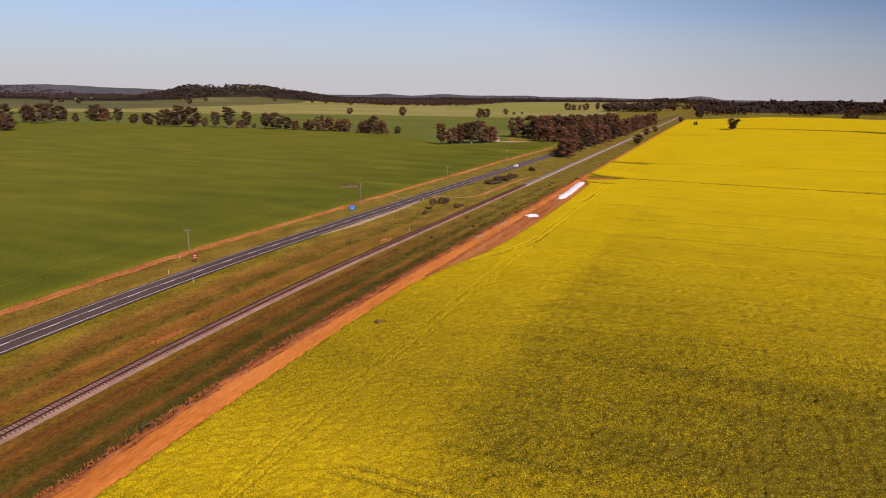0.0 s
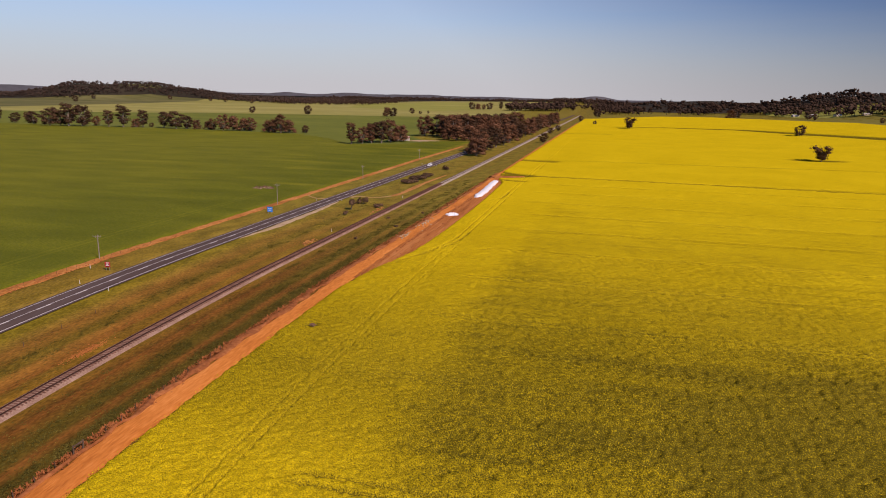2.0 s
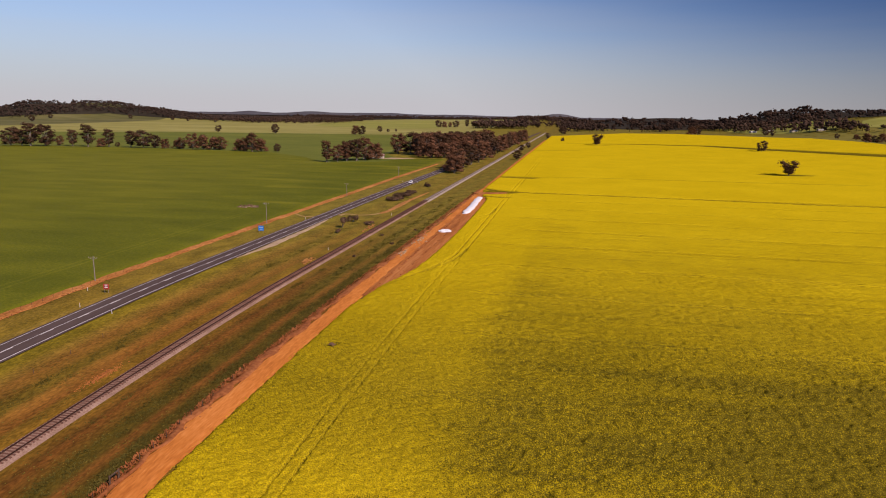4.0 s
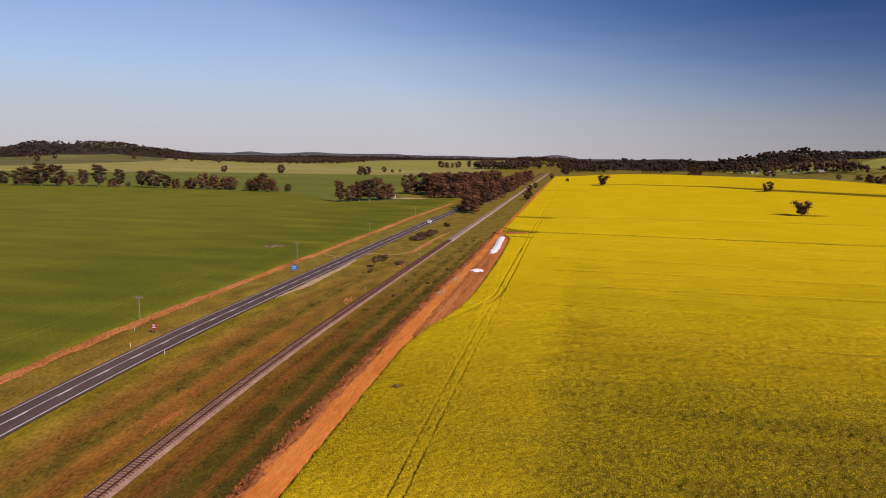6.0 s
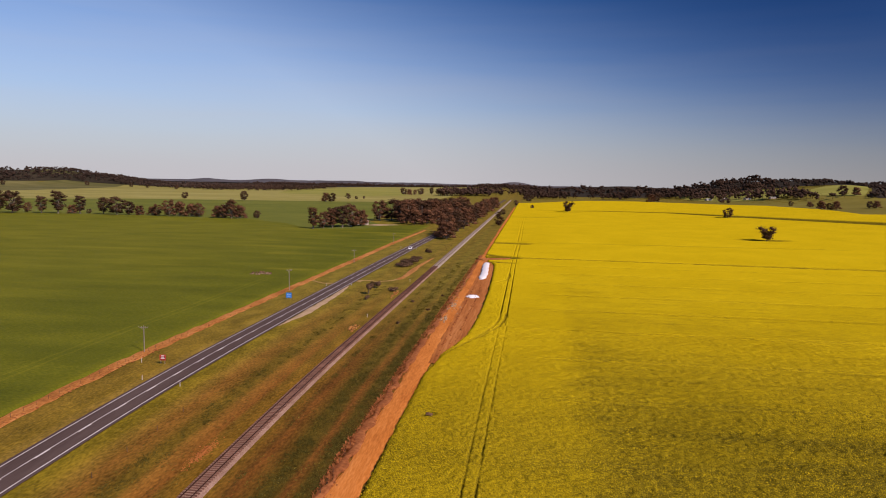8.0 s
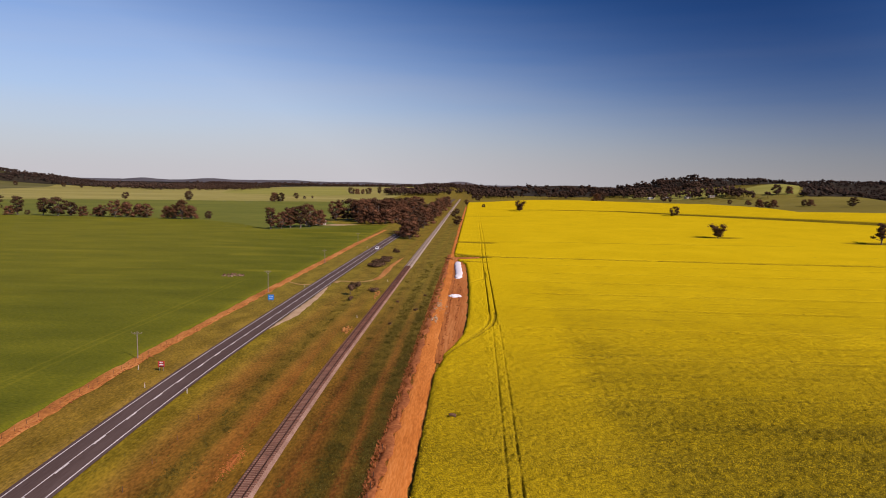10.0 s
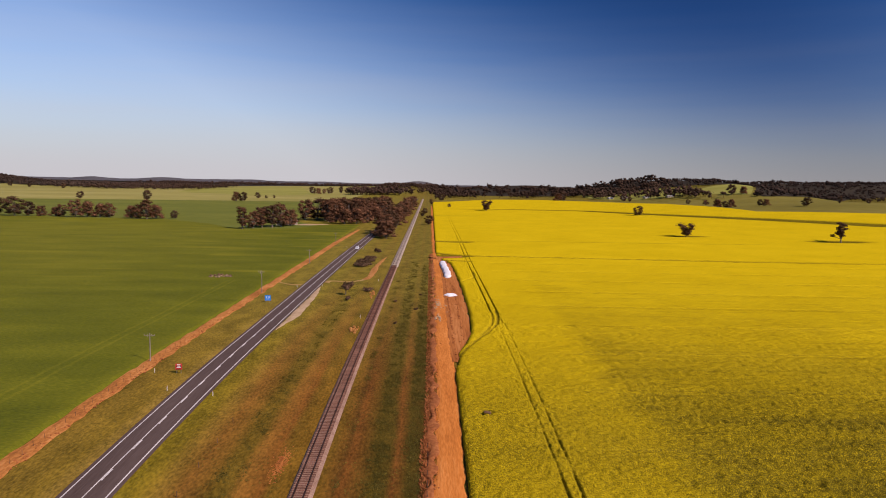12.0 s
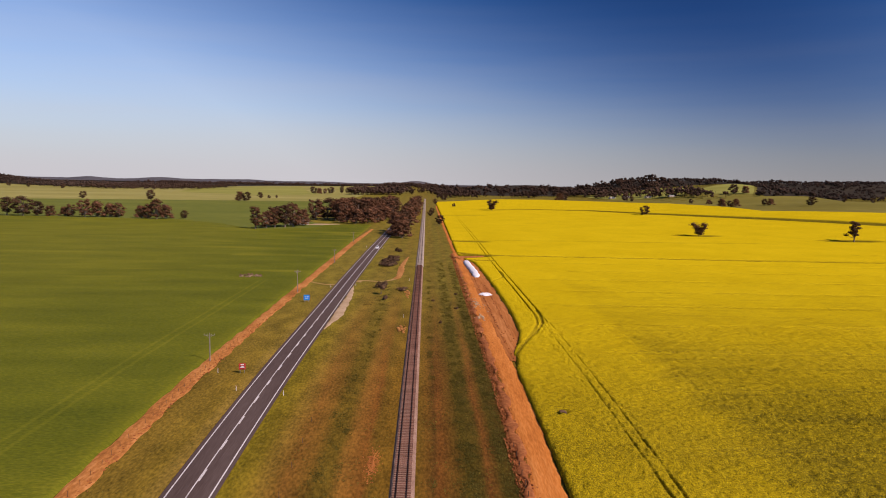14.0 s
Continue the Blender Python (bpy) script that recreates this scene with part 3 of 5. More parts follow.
    for tx, ty, tw in ((221, 537, 15), (325, 501, 19), (280, 853, 13), (96, 952, 12)):
        low = np.maximum(low, np.clip(1.8 - np.hypot((X - tx) / tw, (Y - ty) / (tw * 0.42)), 0, 1))
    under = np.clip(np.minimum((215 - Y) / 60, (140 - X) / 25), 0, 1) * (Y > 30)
    bloom_light = np.clip(bloom_light * (1 - low) * (1 - 0.15 * under), 0, 1)
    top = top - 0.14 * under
    if ask:
        return thin, np.maximum(low, 0.45 * holes)
    Z = terrain(X, Y) + np.maximum(top - 0.75 * low, 0.12)
    Z = Z - 0.45 * np.clip(1 - (X - L) / 0.9, 0, 1)
    out = cols <= L
    Z = np.where(out, terrain(X, Y) - 0.05, Z)
    bloom_light = np.where(out, 0.3, bloom_light)
    return X, Y, Z, bloom_light


def columns(*runs):
    """x of the columns: runs of (from, to, step), then a growing spread."""
    out = []
    for x0, x1, step in runs:
        out += list(np.arange(x0, x1, step))
    s = runs[-1][2]
    while out[-1] < 820:
        s *= 1.08
        out.append(out[-1] + s)
    return np.array(out)


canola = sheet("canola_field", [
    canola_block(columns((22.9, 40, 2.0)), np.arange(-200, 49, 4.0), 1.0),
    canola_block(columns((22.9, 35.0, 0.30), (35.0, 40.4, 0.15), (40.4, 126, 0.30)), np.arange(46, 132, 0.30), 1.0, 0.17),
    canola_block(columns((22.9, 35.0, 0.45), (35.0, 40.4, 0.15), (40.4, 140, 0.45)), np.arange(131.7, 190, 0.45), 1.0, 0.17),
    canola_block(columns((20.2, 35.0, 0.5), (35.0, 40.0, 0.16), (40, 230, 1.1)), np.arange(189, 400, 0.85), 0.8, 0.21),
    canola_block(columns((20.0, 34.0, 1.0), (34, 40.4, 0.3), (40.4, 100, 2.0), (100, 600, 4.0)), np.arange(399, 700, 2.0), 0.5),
    canola_block(columns((20.0, 34.0, 1.5), (34, 40.6, 0.4), (40.6, 160, 3.0), (160, 520, 4.0)), np.arange(698, 1586, 4.0), 0.3)], M_CANOLA, "bloom_light")
structure(canola, "dense yellow flowering canola crop with wheel tracks", "crop field")


def flower_heads(n, seed, x0, x1, y0, y1, power):
    """Loose flower heads standing over the crop: one tilted card each, in one mesh."""
    rng = np.random.default_rng(seed)
    x, y = rng.uniform(x0, x1, n), y0 + (y1 - y0) * rng.uniform(0, 1, n) ** power
    thin, low = canola_block(np.zeros(n), np.zeros(1), 1.0, at=(x[None, :], y[None, :]), ask=True)
    dense = 0.95 - 0.85 * thin[0] - 0.6 * np.clip(0.5 - value_noise(x / 0.46, y / 0.42, 15), 0, 1)
    ok = (rng.uniform(0, 1, n) < dense * (1 - np.clip(low[0] * 1.8, 0, 1))) & (x > np.array([CAN_L(v) for v in y]) + 0.2)
    x, y, thin = x[ok], y[ok], thin[0][ok]
    n = len(x)
    z = terrain(x, y) + 0.92 + rng.uniform(-0.18, 0.18, n) + 0.16 * value_noise(x / 1.2, y / 1.2, 22) - 0.10 * thin
    nrm = np.stack([rng.normal(0, 0.4, n), rng.normal(0, 0.4, n), np.ones(n)], 1)
    nrm /= np.linalg.norm(nrm, axis=1)[:, None]
    a = np.cross(nrm, rng.normal(size=(n, 3)))
    a /= np.linalg.norm(a, axis=1)[:, None]
    c = np.cross(nrm, a)
    s = rng.uniform(0.05, 0.12, n)[:, None]
    p = np.stack([x, y, z], 1) + rng.normal(0, 0.08, (n, 3))
    vs = [p + a * s, p + c * s * 0.8, p - a * s * 0.9, p - c * s * 0.7]
    v = np.stack(vs, 1).reshape(-1, 3)
    me = bpy.data.meshes.new("canola_flowers")
    me.vertices.add(len(v))
    me.vertices.foreach_set("co", v.ravel())
    me.loops.add(len(v))
    me.loops.foreach_set("vertex_index", np.arange(len(v)))
    me.polygons.add(len(v) // 4)
    me.polygons.foreach_set("loop_start", np.arange(0, len(v), 4))
    me.materials.append(M_FLOWER)
    me.update(calc_edges=True)
    return tagged(new("canola_flowers", me), "loose yellow canola flower heads over green stems", "flowers", kind="stuff")


flower_heads(250000, 41, 23.5, 135, 42, 215, 1.35)

# ---- strips along the line ----
def ribbon(name, pts, material, lift, label, category, seg=4.0, crown=0.0, ragged=0.0, seed=0, cols=5):
    """A strip whose left and right edges are given at some y: (y, xl, xr)."""
    p = np.array(pts, float)
    ys = np.arange(p[0, 0], p[-1, 0] + seg * 0.5, seg)
    L, R = np.interp(ys, p[:, 0], p[:, 1]), np.interp(ys, p[:, 0], p[:, 2])
    L = L + ragged * (value_noise(ys / 3.1, ys * 0 + 2, seed) - 0.5) * 2
    R = R + ragged * (value_noise(ys / 2.7, ys * 0 + 7, seed) - 0.5) * 2
    u = np.linspace(0, 1, cols)
    X = L[:, None] + (R - L)[:, None] * u
    Y = np.repeat(ys[:, None], cols, 1)
    Z = terrain(X, Y) + lift + crown * (1 - (2 * u - 1) ** 2)[None, :]
    if ragged:
        Z = Z + 0.12 * ragged * (value_noise(X / 1.3, Y / 1.3, seed + 1) - 0.3)
        Z[:, 0] = Z[:, -1] = terrain(X[:, 0], Y[:, 0]) - 0.04
    return structure(sheet(name, [(X, Y, Z, 0 * X)], material), label, category)


ribbon("firebreak", [(-200, -44.5, -41.3), (240, -44.3, -40.9), (430, -44.0, -40.2), (545, -41.0, -38.6)], M_BREAK, 0.10, "ploughed orange earth firebreak beside the green crop", "firebreak", seg=1.0, ragged=0.42, seed=31, cols=8)
ribbon("dirt_berm", [(-200, 17.4, 18.6), (80, 17.6, 18.8), (95, 17.9, 19.1), (110, 18.3, 19.4), (145, 18.4, 19.6), (200, 18.5, 19.7), (280, 18.8, 20.1), (380, 18.0, 19.4)], M_BERM, 0.08, "low red brown earth berm beside the dirt track", "earth bank", seg=0.9, crown=0.18, ragged=0.9, seed=32, cols=9)
ribbon("dirt_track", [(-200, 18.4, 23.2), (80, 18.6, 23.3), (95, 18.9, 23.4), (109, 19.2, 23.5), (133, 19.4, 23.9), (165, 19.4, 23.6), (202, 19.5, 23.4), (272, 19.9, 23.4), (340, 19.2, 22.6), (370, 19.2, 21.6), (600, 18.4, 20.8), (1100, 18.4, 20.2)], M_DIRT, 0.20, "bare orange dirt farm track", "dirt track", seg=1.5, ragged=0.4, seed=33, cols=8)
ribbon("worked_ground", [(150, 22.6, 24.6), (161, 22.2, 26.4), (178, 22.0, 29.2), (206, 22.0, 30.3), (273, 22.0, 30.0), (315, 21.6, 29.0), (338, 21.2, 28.0), (366, 19.5, 22.0)], M_WORKED, 0.16, "worked red earth apron beside the dirt track", "earth", seg=1.2, ragged=0.7, seed=34, cols=12)
ribbon("gravel_shoulder", [(178, -23.7, -23.4), (198, -23.7, -20.9), (229, -23.7, -21.4), (252, -23.7, -23.2)], M_GRAVEL, 0.06, "pale gravel pull-off beside the road", "gravel shoulder", seg=2, ragged=0.4, seed=35)


def trail(name, pts, widths, material, lift, label, seed):
    """A ragged strip of bare earth along a curving line."""
    p = [Vector((x, y)) for x, y in pts]
    way, w = [], []
    for i in range(len(p) - 1):
        k = max(2, int((p[i + 1] - p[i]).length / 1.0))
        for j in range(k):
            way.append(p[i].lerp(p[i + 1], j / k))
            w.append(widths[i] + (widths[i + 1] - widths[i]) * j / k)
    way.append(p[-1])
    w.append(widths[-1])
    rows = []
    for i, q in enumerate(way):
        dirn = (way[min(i + 1, len(way) - 1)] - way[max(i - 1, 0)]).normalized()
        side = Vector((-dirn.y, dirn.x))
        half = w[i] * 0.5 * (0.7 + 0.6 * float(value_noise(np.array(i / 2.3), np.array(seed * 1.7), seed)))
        rows.append([q + side * half * u for u in (-1, -0.4, 0.4, 1)])
    X = np.array([[v.x for v in r] for r in rows])
    Y = np.array([[v.y for v in r] for r in rows])
    Z = terrain(X, Y) + lift + 0.05 * value_noise(X / 0.8, Y / 0.8, seed)
    Z[:, 0] = terrain(X[:, 0], Y[:, 0]) - 0.02
    Z[:, -1] = terrain(X[:, -1], Y[:, -1]) - 0.02
    return structure(sheet(name, [(X, Y, Z, 0 * X)], material), label, "dirt track")


trail("earth_spur", [(19.2, 358), (23, 360), (28, 363.5), (35, 367)], [15, 13, 9, 3], M_WORKED, 0.55, "spur of bare red earth cut into the canola", 47)
trail("verge_crossing", [(-41, 261), (-37, 257), (-34.5, 255.5), (-30.6, 256)], [1.0, 1.4, 1.6, 2.2], M_VERGE_EARTH, 0.05, "faint earth crossing over the grass verge", 45)
trail("access_track", [(-23.6, 263), (-22.2, 268), (-19.4, 268), (-15.8, 266.7), (-12.0, 269), (-9.4, 273.4), (-8.2, 278)], [4.0, 2.4, 1.5, 1.3, 1.4, 1.8, 2.2], M_VERGE_EARTH, 0.05, "worn earth access track off the road", 46)
trail("borrow_pit", [(-9.0, 274), (-8.0, 279), (-7.4, 285), (-7.4, 300), (-7.6, 314), (-7.0, 330), (-6.1, 348), (-5.4, 356)], [1.8, 2.4, 2.8, 2.9, 2.6, 2.1, 1.3, 0.6], M_PIT, 0.07, "scraped bare orange earth strip", 47)
ROAD = [(-200, -30.9, -23.6), (270, -30.7, -23.6), (380, -30.0, -22.9), (530, -28.0, -21.0), (800, -24.6, -17.6), (1100, -19.5, -13.0), (1500, -14, -8)]
road = ribbon("road", ROAD, M_ASPHALT, 0.16, "dark sealed two-lane country road", "road", seg=5, crown=0.08, cols=9)


def part(name, me, parent, label="", m=None):
    ob = new(name, me)
    ob.parent = parent
    if m is not None:
        ob.matrix_local = m
    if label:
        ob["label"] = label
    return ob


def line_strip(y0, y1, off, w, step=5.0, broken=0, dash=0):
    """Painted line along the road at an offset from its left edge."""
    p = np.array(ROAD)
    vs, fs = [], []

    def add(a, b):
        ys = np.linspace(a, b, max(2, int((b - a) / step) + 1))
        L = np.interp(ys, p[:, 0], p[:, 1])
        W = np.interp(ys, p[:, 0], p[:, 2]) - L
        k = len(vs)
        for y, l0, ww in zip(ys, L, W):
            for d in (-w / 2, w / 2):
                x = l0 + off * ww / 7.2 + d
                uu = (x - l0) / ww
                vs.append((x, y, height_at(x, y) + 0.166 + 0.08 * (1 - (2 * uu - 1) ** 2)))
        for i in range(len(ys) - 1):
            fs.append((k + 2 * i, k + 2 * i + 1, k + 2 * i + 3, k + 2 * i + 2))

    if broken:
        y = y0
        while y < y1:
            add(y, y + dash)
            y += broken
    else:
        add(y0, y1)
    return mesh_of("paint", vs, fs, M_PAINT)


part("edge_line", line_strip(-200, 1100, 0.75, 0.20), road, "white painted edge line")
part("edge_line", line_strip(-200, 1100, 6.50, 0.20), road, "white painted edge line")
part("centre_line", line_strip(-200, 1100, 3.54, 0.17), road, "white solid centre line")
for y in np.arange(-142, 560, 10.0):
    part("lane_dash", line_strip(y, y + 3.4, 3.74, 0.20), road)

# ---- railway ----
track = structure(new("railway_track"), "single railway track on stone ballast", "railway")


def profile_strip(name, prof, ys, material):
    k = len(prof)
    vs = [(px, y, height_at(px, y) + pz) for y in ys for px, pz in prof]
    fs = [(i * k + j, i * k + j + 1, (i + 1) * k + j + 1, (i + 1) * k + j) for i in range(len(ys) - 1) for j in range(k - 1)]
    return mesh_of(name, vs, fs, material)


part("ballast_bed", profile_strip("ballast_bed", [(-1.0, -0.06), (-0.7, 0.28), (-0.5, 0.37), (1.72, 0.37), (1.9, 0.28), (2.5, -0.06)], np.arange(-200, 318, 3.0), M_BALLAST), track, "weathered brown stone ballast")
part("fresh_ballast_bed", profile_strip("fresh_ballast_bed", [(-1.2, -0.06), (-0.75, 0.32), (-0.55, 0.40), (1.95, 0.40), (2.15, 0.32), (2.7, -0.06)], np.arange(316, 1500, 8.0), M_FRESH), track, "fresh pale grey stone ballast")
for rx in (0.0, 1.435):
    part("rail", profile_strip("rail", [(rx - 0.07, 0.46), (rx - 0.055, 0.48), (rx - 0.012, 0.50), (rx - 0.037, 0.60), (rx - 0.030, 0.625), (rx + 0.030, 0.625), (rx + 0.037, 0.60), (rx + 0.012, 0.50), (rx + 0.055, 0.48), (rx + 0.07, 0.46)], np.arange(-200, 1500, 10.0), M_RAIL), track, "rust brown steel rail")


# ---- mesh helpers for things ----
def bm_box(bm, sx, sy, sz, m=None, bevel=0.0):
    r = bmesh.ops.create_cube(bm, size=1.0, matrix=(m or Matrix()) @ Matrix.Diagonal((sx, sy, sz, 1)))
    if bevel:
        es = list({e for v in r["verts"] for e in v.link_edges})
        bmesh.ops.bevel(bm, geom=es, offset=bevel, segments=2, affect="EDGES", profile=0.6)


def bm_tube(bm, pts, radii, sides=7, cap=True):
    """A tapered tube along points."""
    rings = []
    for i, (p, r) in enumerate(zip(pts, radii)):
        p = Vector(p)
        d = (Vector(pts[min(i + 1, len(pts) - 1)]) - Vector(pts[max(i - 1, 0)])).normalized()
        side = d.cross(Vector((0.31, 0.95, 0.05))).normalized()
        up = d.cross(side)
        rings.append([bm.verts.new(p + r * (math.cos(a) * side + math.sin(a) * up)) for a in (2 * math.pi * k / sides for k in range(sides))])
    for a, b in zip(rings, rings[1:]):
        for k in range(sides):
            bm.faces.new((a[k], a[(k + 1) % sides], b[(k + 1) % sides], b[k]))
    if cap:
        bm.faces.new(rings[-1])


def bm_mesh(name, bm, material, smooth=False):
    bmesh.ops.recalc_face_normals(bm, faces=bm.faces)
    me = bpy.data.meshes.new(name)
    bm.to_mesh(me)
    bm.free()
    me.materials.append(material)
    if smooth:
        me.polygons.foreach_set("use_smooth", [True] * len(me.polygons))
    return me


def box_mesh(name, sx, sy, sz, material, at=(0, 0, 0), bevel=0.0):
    bm = bmesh.new()
    bm_box(bm, sx, sy, sz, Matrix.Translation(at), bevel)
    return bm_mesh(name, bm, material)


# ---- trees ----
def ball():
    bm = bmesh.new()
    bmesh.ops.create_icosphere(bm, subdivisions=1, radius=1.0)
    v = np.array([tuple(q.co) for q in bm.verts])
    f = np.array([[q.index for q in k.verts] for k in bm.faces])
    bm.free()
    return v, f


BALL_V, BALL_F = ball()


def leaf_cloud(rng, lumps, leaves, size):
    """Leaf cards scattered in lumps: arrays of verts and faces."""
    vs, fs = [], []
    for (cx, cy, cz, rx, rz) in lumps:
        d = rng.normal(size=(leaves, 3))
        d /= np.linalg.norm(d, axis=1)[:, None]
        r = rng.uniform(0.45, 1.05, leaves) ** 0.6
        d[:, 2] = np.where(d[:, 2] < -0.3, d[:, 2] * 0.5, d[:, 2])
        pos = np.array([cx, cy, cz]) + d * r[:, None] * np.array([rx, rx, rz])
        for p, n in zip(pos, d):
            n = n + rng.normal(size=3) * 0.42
            n /= np.linalg.norm(n)
            a = np.cross(n, rng.normal(size=3))
            a /= np.linalg.norm(a) + 1e-9
            b = np.cross(n, a)
            s = size * rng.uniform(0.6, 1.4)
            k = len(vs)
            vs += [tuple(p + a * s), tuple(p + b * s * 0.6 + n * 0.12 * s), tuple(p - a * s), tuple(p - b * s * 0.6 - n * 0.12 * s)]
            fs.append((k, k + 1, k + 2, k + 3))
    return vs, fs


def tree(seed, h, wide, form, foliage, bark=None):
    """A gum: tapered forked trunk, limbs and a crown of leaf lumps. form: round, heart, tiered, tall or spread."""
    rng = np.random.default_rng(seed)
    root = new("gum_tree")
    base = {"round": 0.12, "heart": 0.20, "tiered": 0.20, "tall": 0.17, "spread": 0.09}[form]
    lumps, limbs = [], []
    n = {"round": 18, "heart": 16, "tiered": 18, "tall": 16, "spread": 20}[form]
    for i in range(n):
        u = (i + 0.5) / n
        if form == "tiered":
            z = h * (0.30 + 0.62 * u)
            pinch = 0.45 + 0.55 * abs(2 * u - 0.95)
            a, r = rng.uniform(0, 6.28), wide * 0.30 * pinch * math.sqrt(rng.uniform(0, 1))
            cx, cy = math.cos(a) * r + wide * 0.28 * (u - 0.45), math.sin(a) * r
            s = wide * rng.uniform(0.12, 0.17)
        else:
            z = h * (base + (0.93 - base) * u)
            f = (z / h - base) / (1 - base)
            full = {"round": math.sin(math.pi * (0.18 + 0.74 * f)), "heart": 0.18 + 0.95 * f if f < 0.8 else 0.95, "tall": math.sin(math.pi * (0.15 + 0.75 * f)) * 0.8, "spread": 1.0 - 0.65 * f}[form]
            a = i * 2.4 + rng.uniform(-0.5, 0.5)
            r = wide * 0.40 * full * rng.uniform(0.45, 1.0)
            if form == "heart" and f > 0.75:
                r = max(r, wide * 0.24)
            cx, cy = math.cos(a) * r, math.sin(a) * r
            s = wide * rng.uniform(0.13, 0.24)
        lumps.append((cx, cy, z, s, s * rng.uniform(0.6, 0.85)))
        limbs.append((cx, cy, z - s * 0.3))
    bm = bmesh.new()
    lean = rng.uniform(-0.05, 0.05, 2) * h
    fork = (lean[0] * 0.5, lean[1] * 0.5, h * base)
    rt = 0.028 * h
    bm_tube(bm, [(0, 0, -0.3), (lean[0] * 0.2, lean[1] * 0.2, h * base * 0.5), fork, (lean[0], lean[1], h * 0.7)], [rt * 1.3, rt, rt * 0.8, rt * 0.25], 8)
    for (x, y, z) in limbs:
        mid = (x * 0.45 + fork[0] * 0.5, y * 0.45 + fork[1] * 0.5, fork[2] + (z - fork[2]) * 0.45)
        bm_tube(bm, [fork, mid, (x, y, z)], [rt * 0.6, rt * 0.4, rt * 0.1], 5)
    part("trunk", bm_mesh("trunk", bm, bark or M_BARK), root, "pale smooth-barked trunk")
    vs, fs = leaf_cloud(rng, lumps, int(1900 / n), 0.0265 * (wide + h) * 0.5)
    for (cx, cy, cz, rx, rz) in lumps:                # the dense shaded heart of each lump
        k = len(vs)
        vs += [tuple(v) for v in BALL_V * np.array([rx, rx, rz]) * 0.58 * rng.uniform(0.75, 1.15, (len(BALL_V), 1)) + np.array([cx, cy, cz])]
        fs += [tuple(f + k) for f in BALL_F]
    part("crown", mesh_of("crown", vs, fs, foliage), root, "ragged crown of drooping leaves")
    return root


LABEL_GUM = "mature eucalyptus tree with dark olive brown crown"
KINDS = {}
for key, args in {
    "round": (1, 16, 15, "round", M_LEAF), "round2": (2, 17, 13, "round", M_LEAF2), "tall": (3, 19, 13, "tall", M_LEAF), "tall2": (4, 20, 12, "tall", M_LEAF2),
    "spread": (5, 15, 17, "spread", M_LEAF2), "small": (6, 8, 8, "round", M_LEAF), "heart": (7, 13, 16, "heart", M_LEAF), "tiered": (8, 18, 15, "tiered", M_LEAF),
}.items():
    KINDS[key] = [tree(*args), False, args[1]]


def plant(key, x, y, h=None, label=LABEL_GUM, group="", turn=None):
    ob, used, h0 = KINDS[key]
    s = (h or h0) / h0
    m = pose(x, y, height_at(x, y) - 0.05, 0, 0, random.uniform(0, 360) if turn is None else turn)
    if used:
        t = copy_thing(ob, m)
    else:
        t, KINDS[key][1] = ob, True
        t.matrix_basis = m
    t.scale = (s * random.uniform(1.05, 1.3), s * random.uniform(1.05, 1.3), s)
    return tagged(t, label, "tree", group)


# lone trees in the canola
plant("heart", 222.5, 536, 11.2, "lone heart-shaped gum tree in the canola", turn=20)
plant("tiered", 326, 500, 16, "lone gum tree with two stacked crown masses", turn=10)
plant("round", 280, 852, 13, "lone round gum tree in the canola")
plant("heart", 96, 952, 15, "lone broad-crowned gum tree in the canola", turn=200)
plant("small", 47, 1071, 6, "small lone gum tree in the canola")
plant("small", 16.4, 634, 9, "small bushy gum tree beside the railway")
plant("small", 8.6, 779, 7, "small bushy gum tree beside the railway")
plant("small", 11.0, 850, 7, "small bushy gum tree beside the railway")
plant("small", 19.2, 1191, 9, "small bushy gum tree beside the railway")

# the tree row behind the green crop
ROW = "gum tree in the row behind the green crop"
for x, y, h, k in ((-566, 470, 17, "round"), (-580, 478, 15, "spread"), (-751, 598, 22, "round"), (-720, 606, 19, "round"), (-700, 592, 22, "tall"), (-670, 584, 24, "round"), (-684, 610, 24, "tall"), (-705, 640, 20, "round"), (-739, 674, 8, "small"), (-661, 627, 12, "round2"), (-668, 661, 22, "round"),
                   (-659, 669, 17, "spread"), (-623, 657, 18, "tall"), (-587, 647, 12, "round"), (-586, 665, 13, "round2"), (-540, 625, 15, "round"), (-510, 617, 20, "round"), (-502, 622, 18, "round"), (-487, 618, 25, "tall"), (-474, 623, 23, "round"), (-470, 639, 11, "round2"),
                   (-452, 636, 18, "tall"), (-432, 634, 24, "tall"), (-421, 640, 9, "spread"), (-415, 644, 19, "tall"), (-407, 647, 5, "small"), (-388, 642, 18, "tall"), (-372, 640, 19, "round"), (-361, 644, 14, "round"), (-347, 640, 10, "spread"), (-336, 644, 9, "spread"), (-328, 640, 12, "round2"),
                   (-313, 636, 17, "round2"), (-304, 640, 15, "spread"), (-293, 642, 13, "spread"), (-284, 641, 14, "round2"), (-259, 630, 12, "spread"), (-251, 626, 14, "round2"), (-244, 628, 19, "round2"), (-238, 634, 13, "spread"), (-223, 640, 8, "small")):
    plant(k, x, y, h, ROW, "tree row")
# clump in front of the farm shed
for x, y, h, k in ((-129, 529, 18, "tall2"), (-123, 538, 14, "round2"), (-118, 546, 16, "tall2"), (-111, 551, 19, "tall"), (-106, 560, 20, "round2"), (-101, 574, 14, "spread"), (-121, 558, 17, "round")):
    plant(k, x, y, h, "gum tree in the clump beside a farm shed", "farm clump")
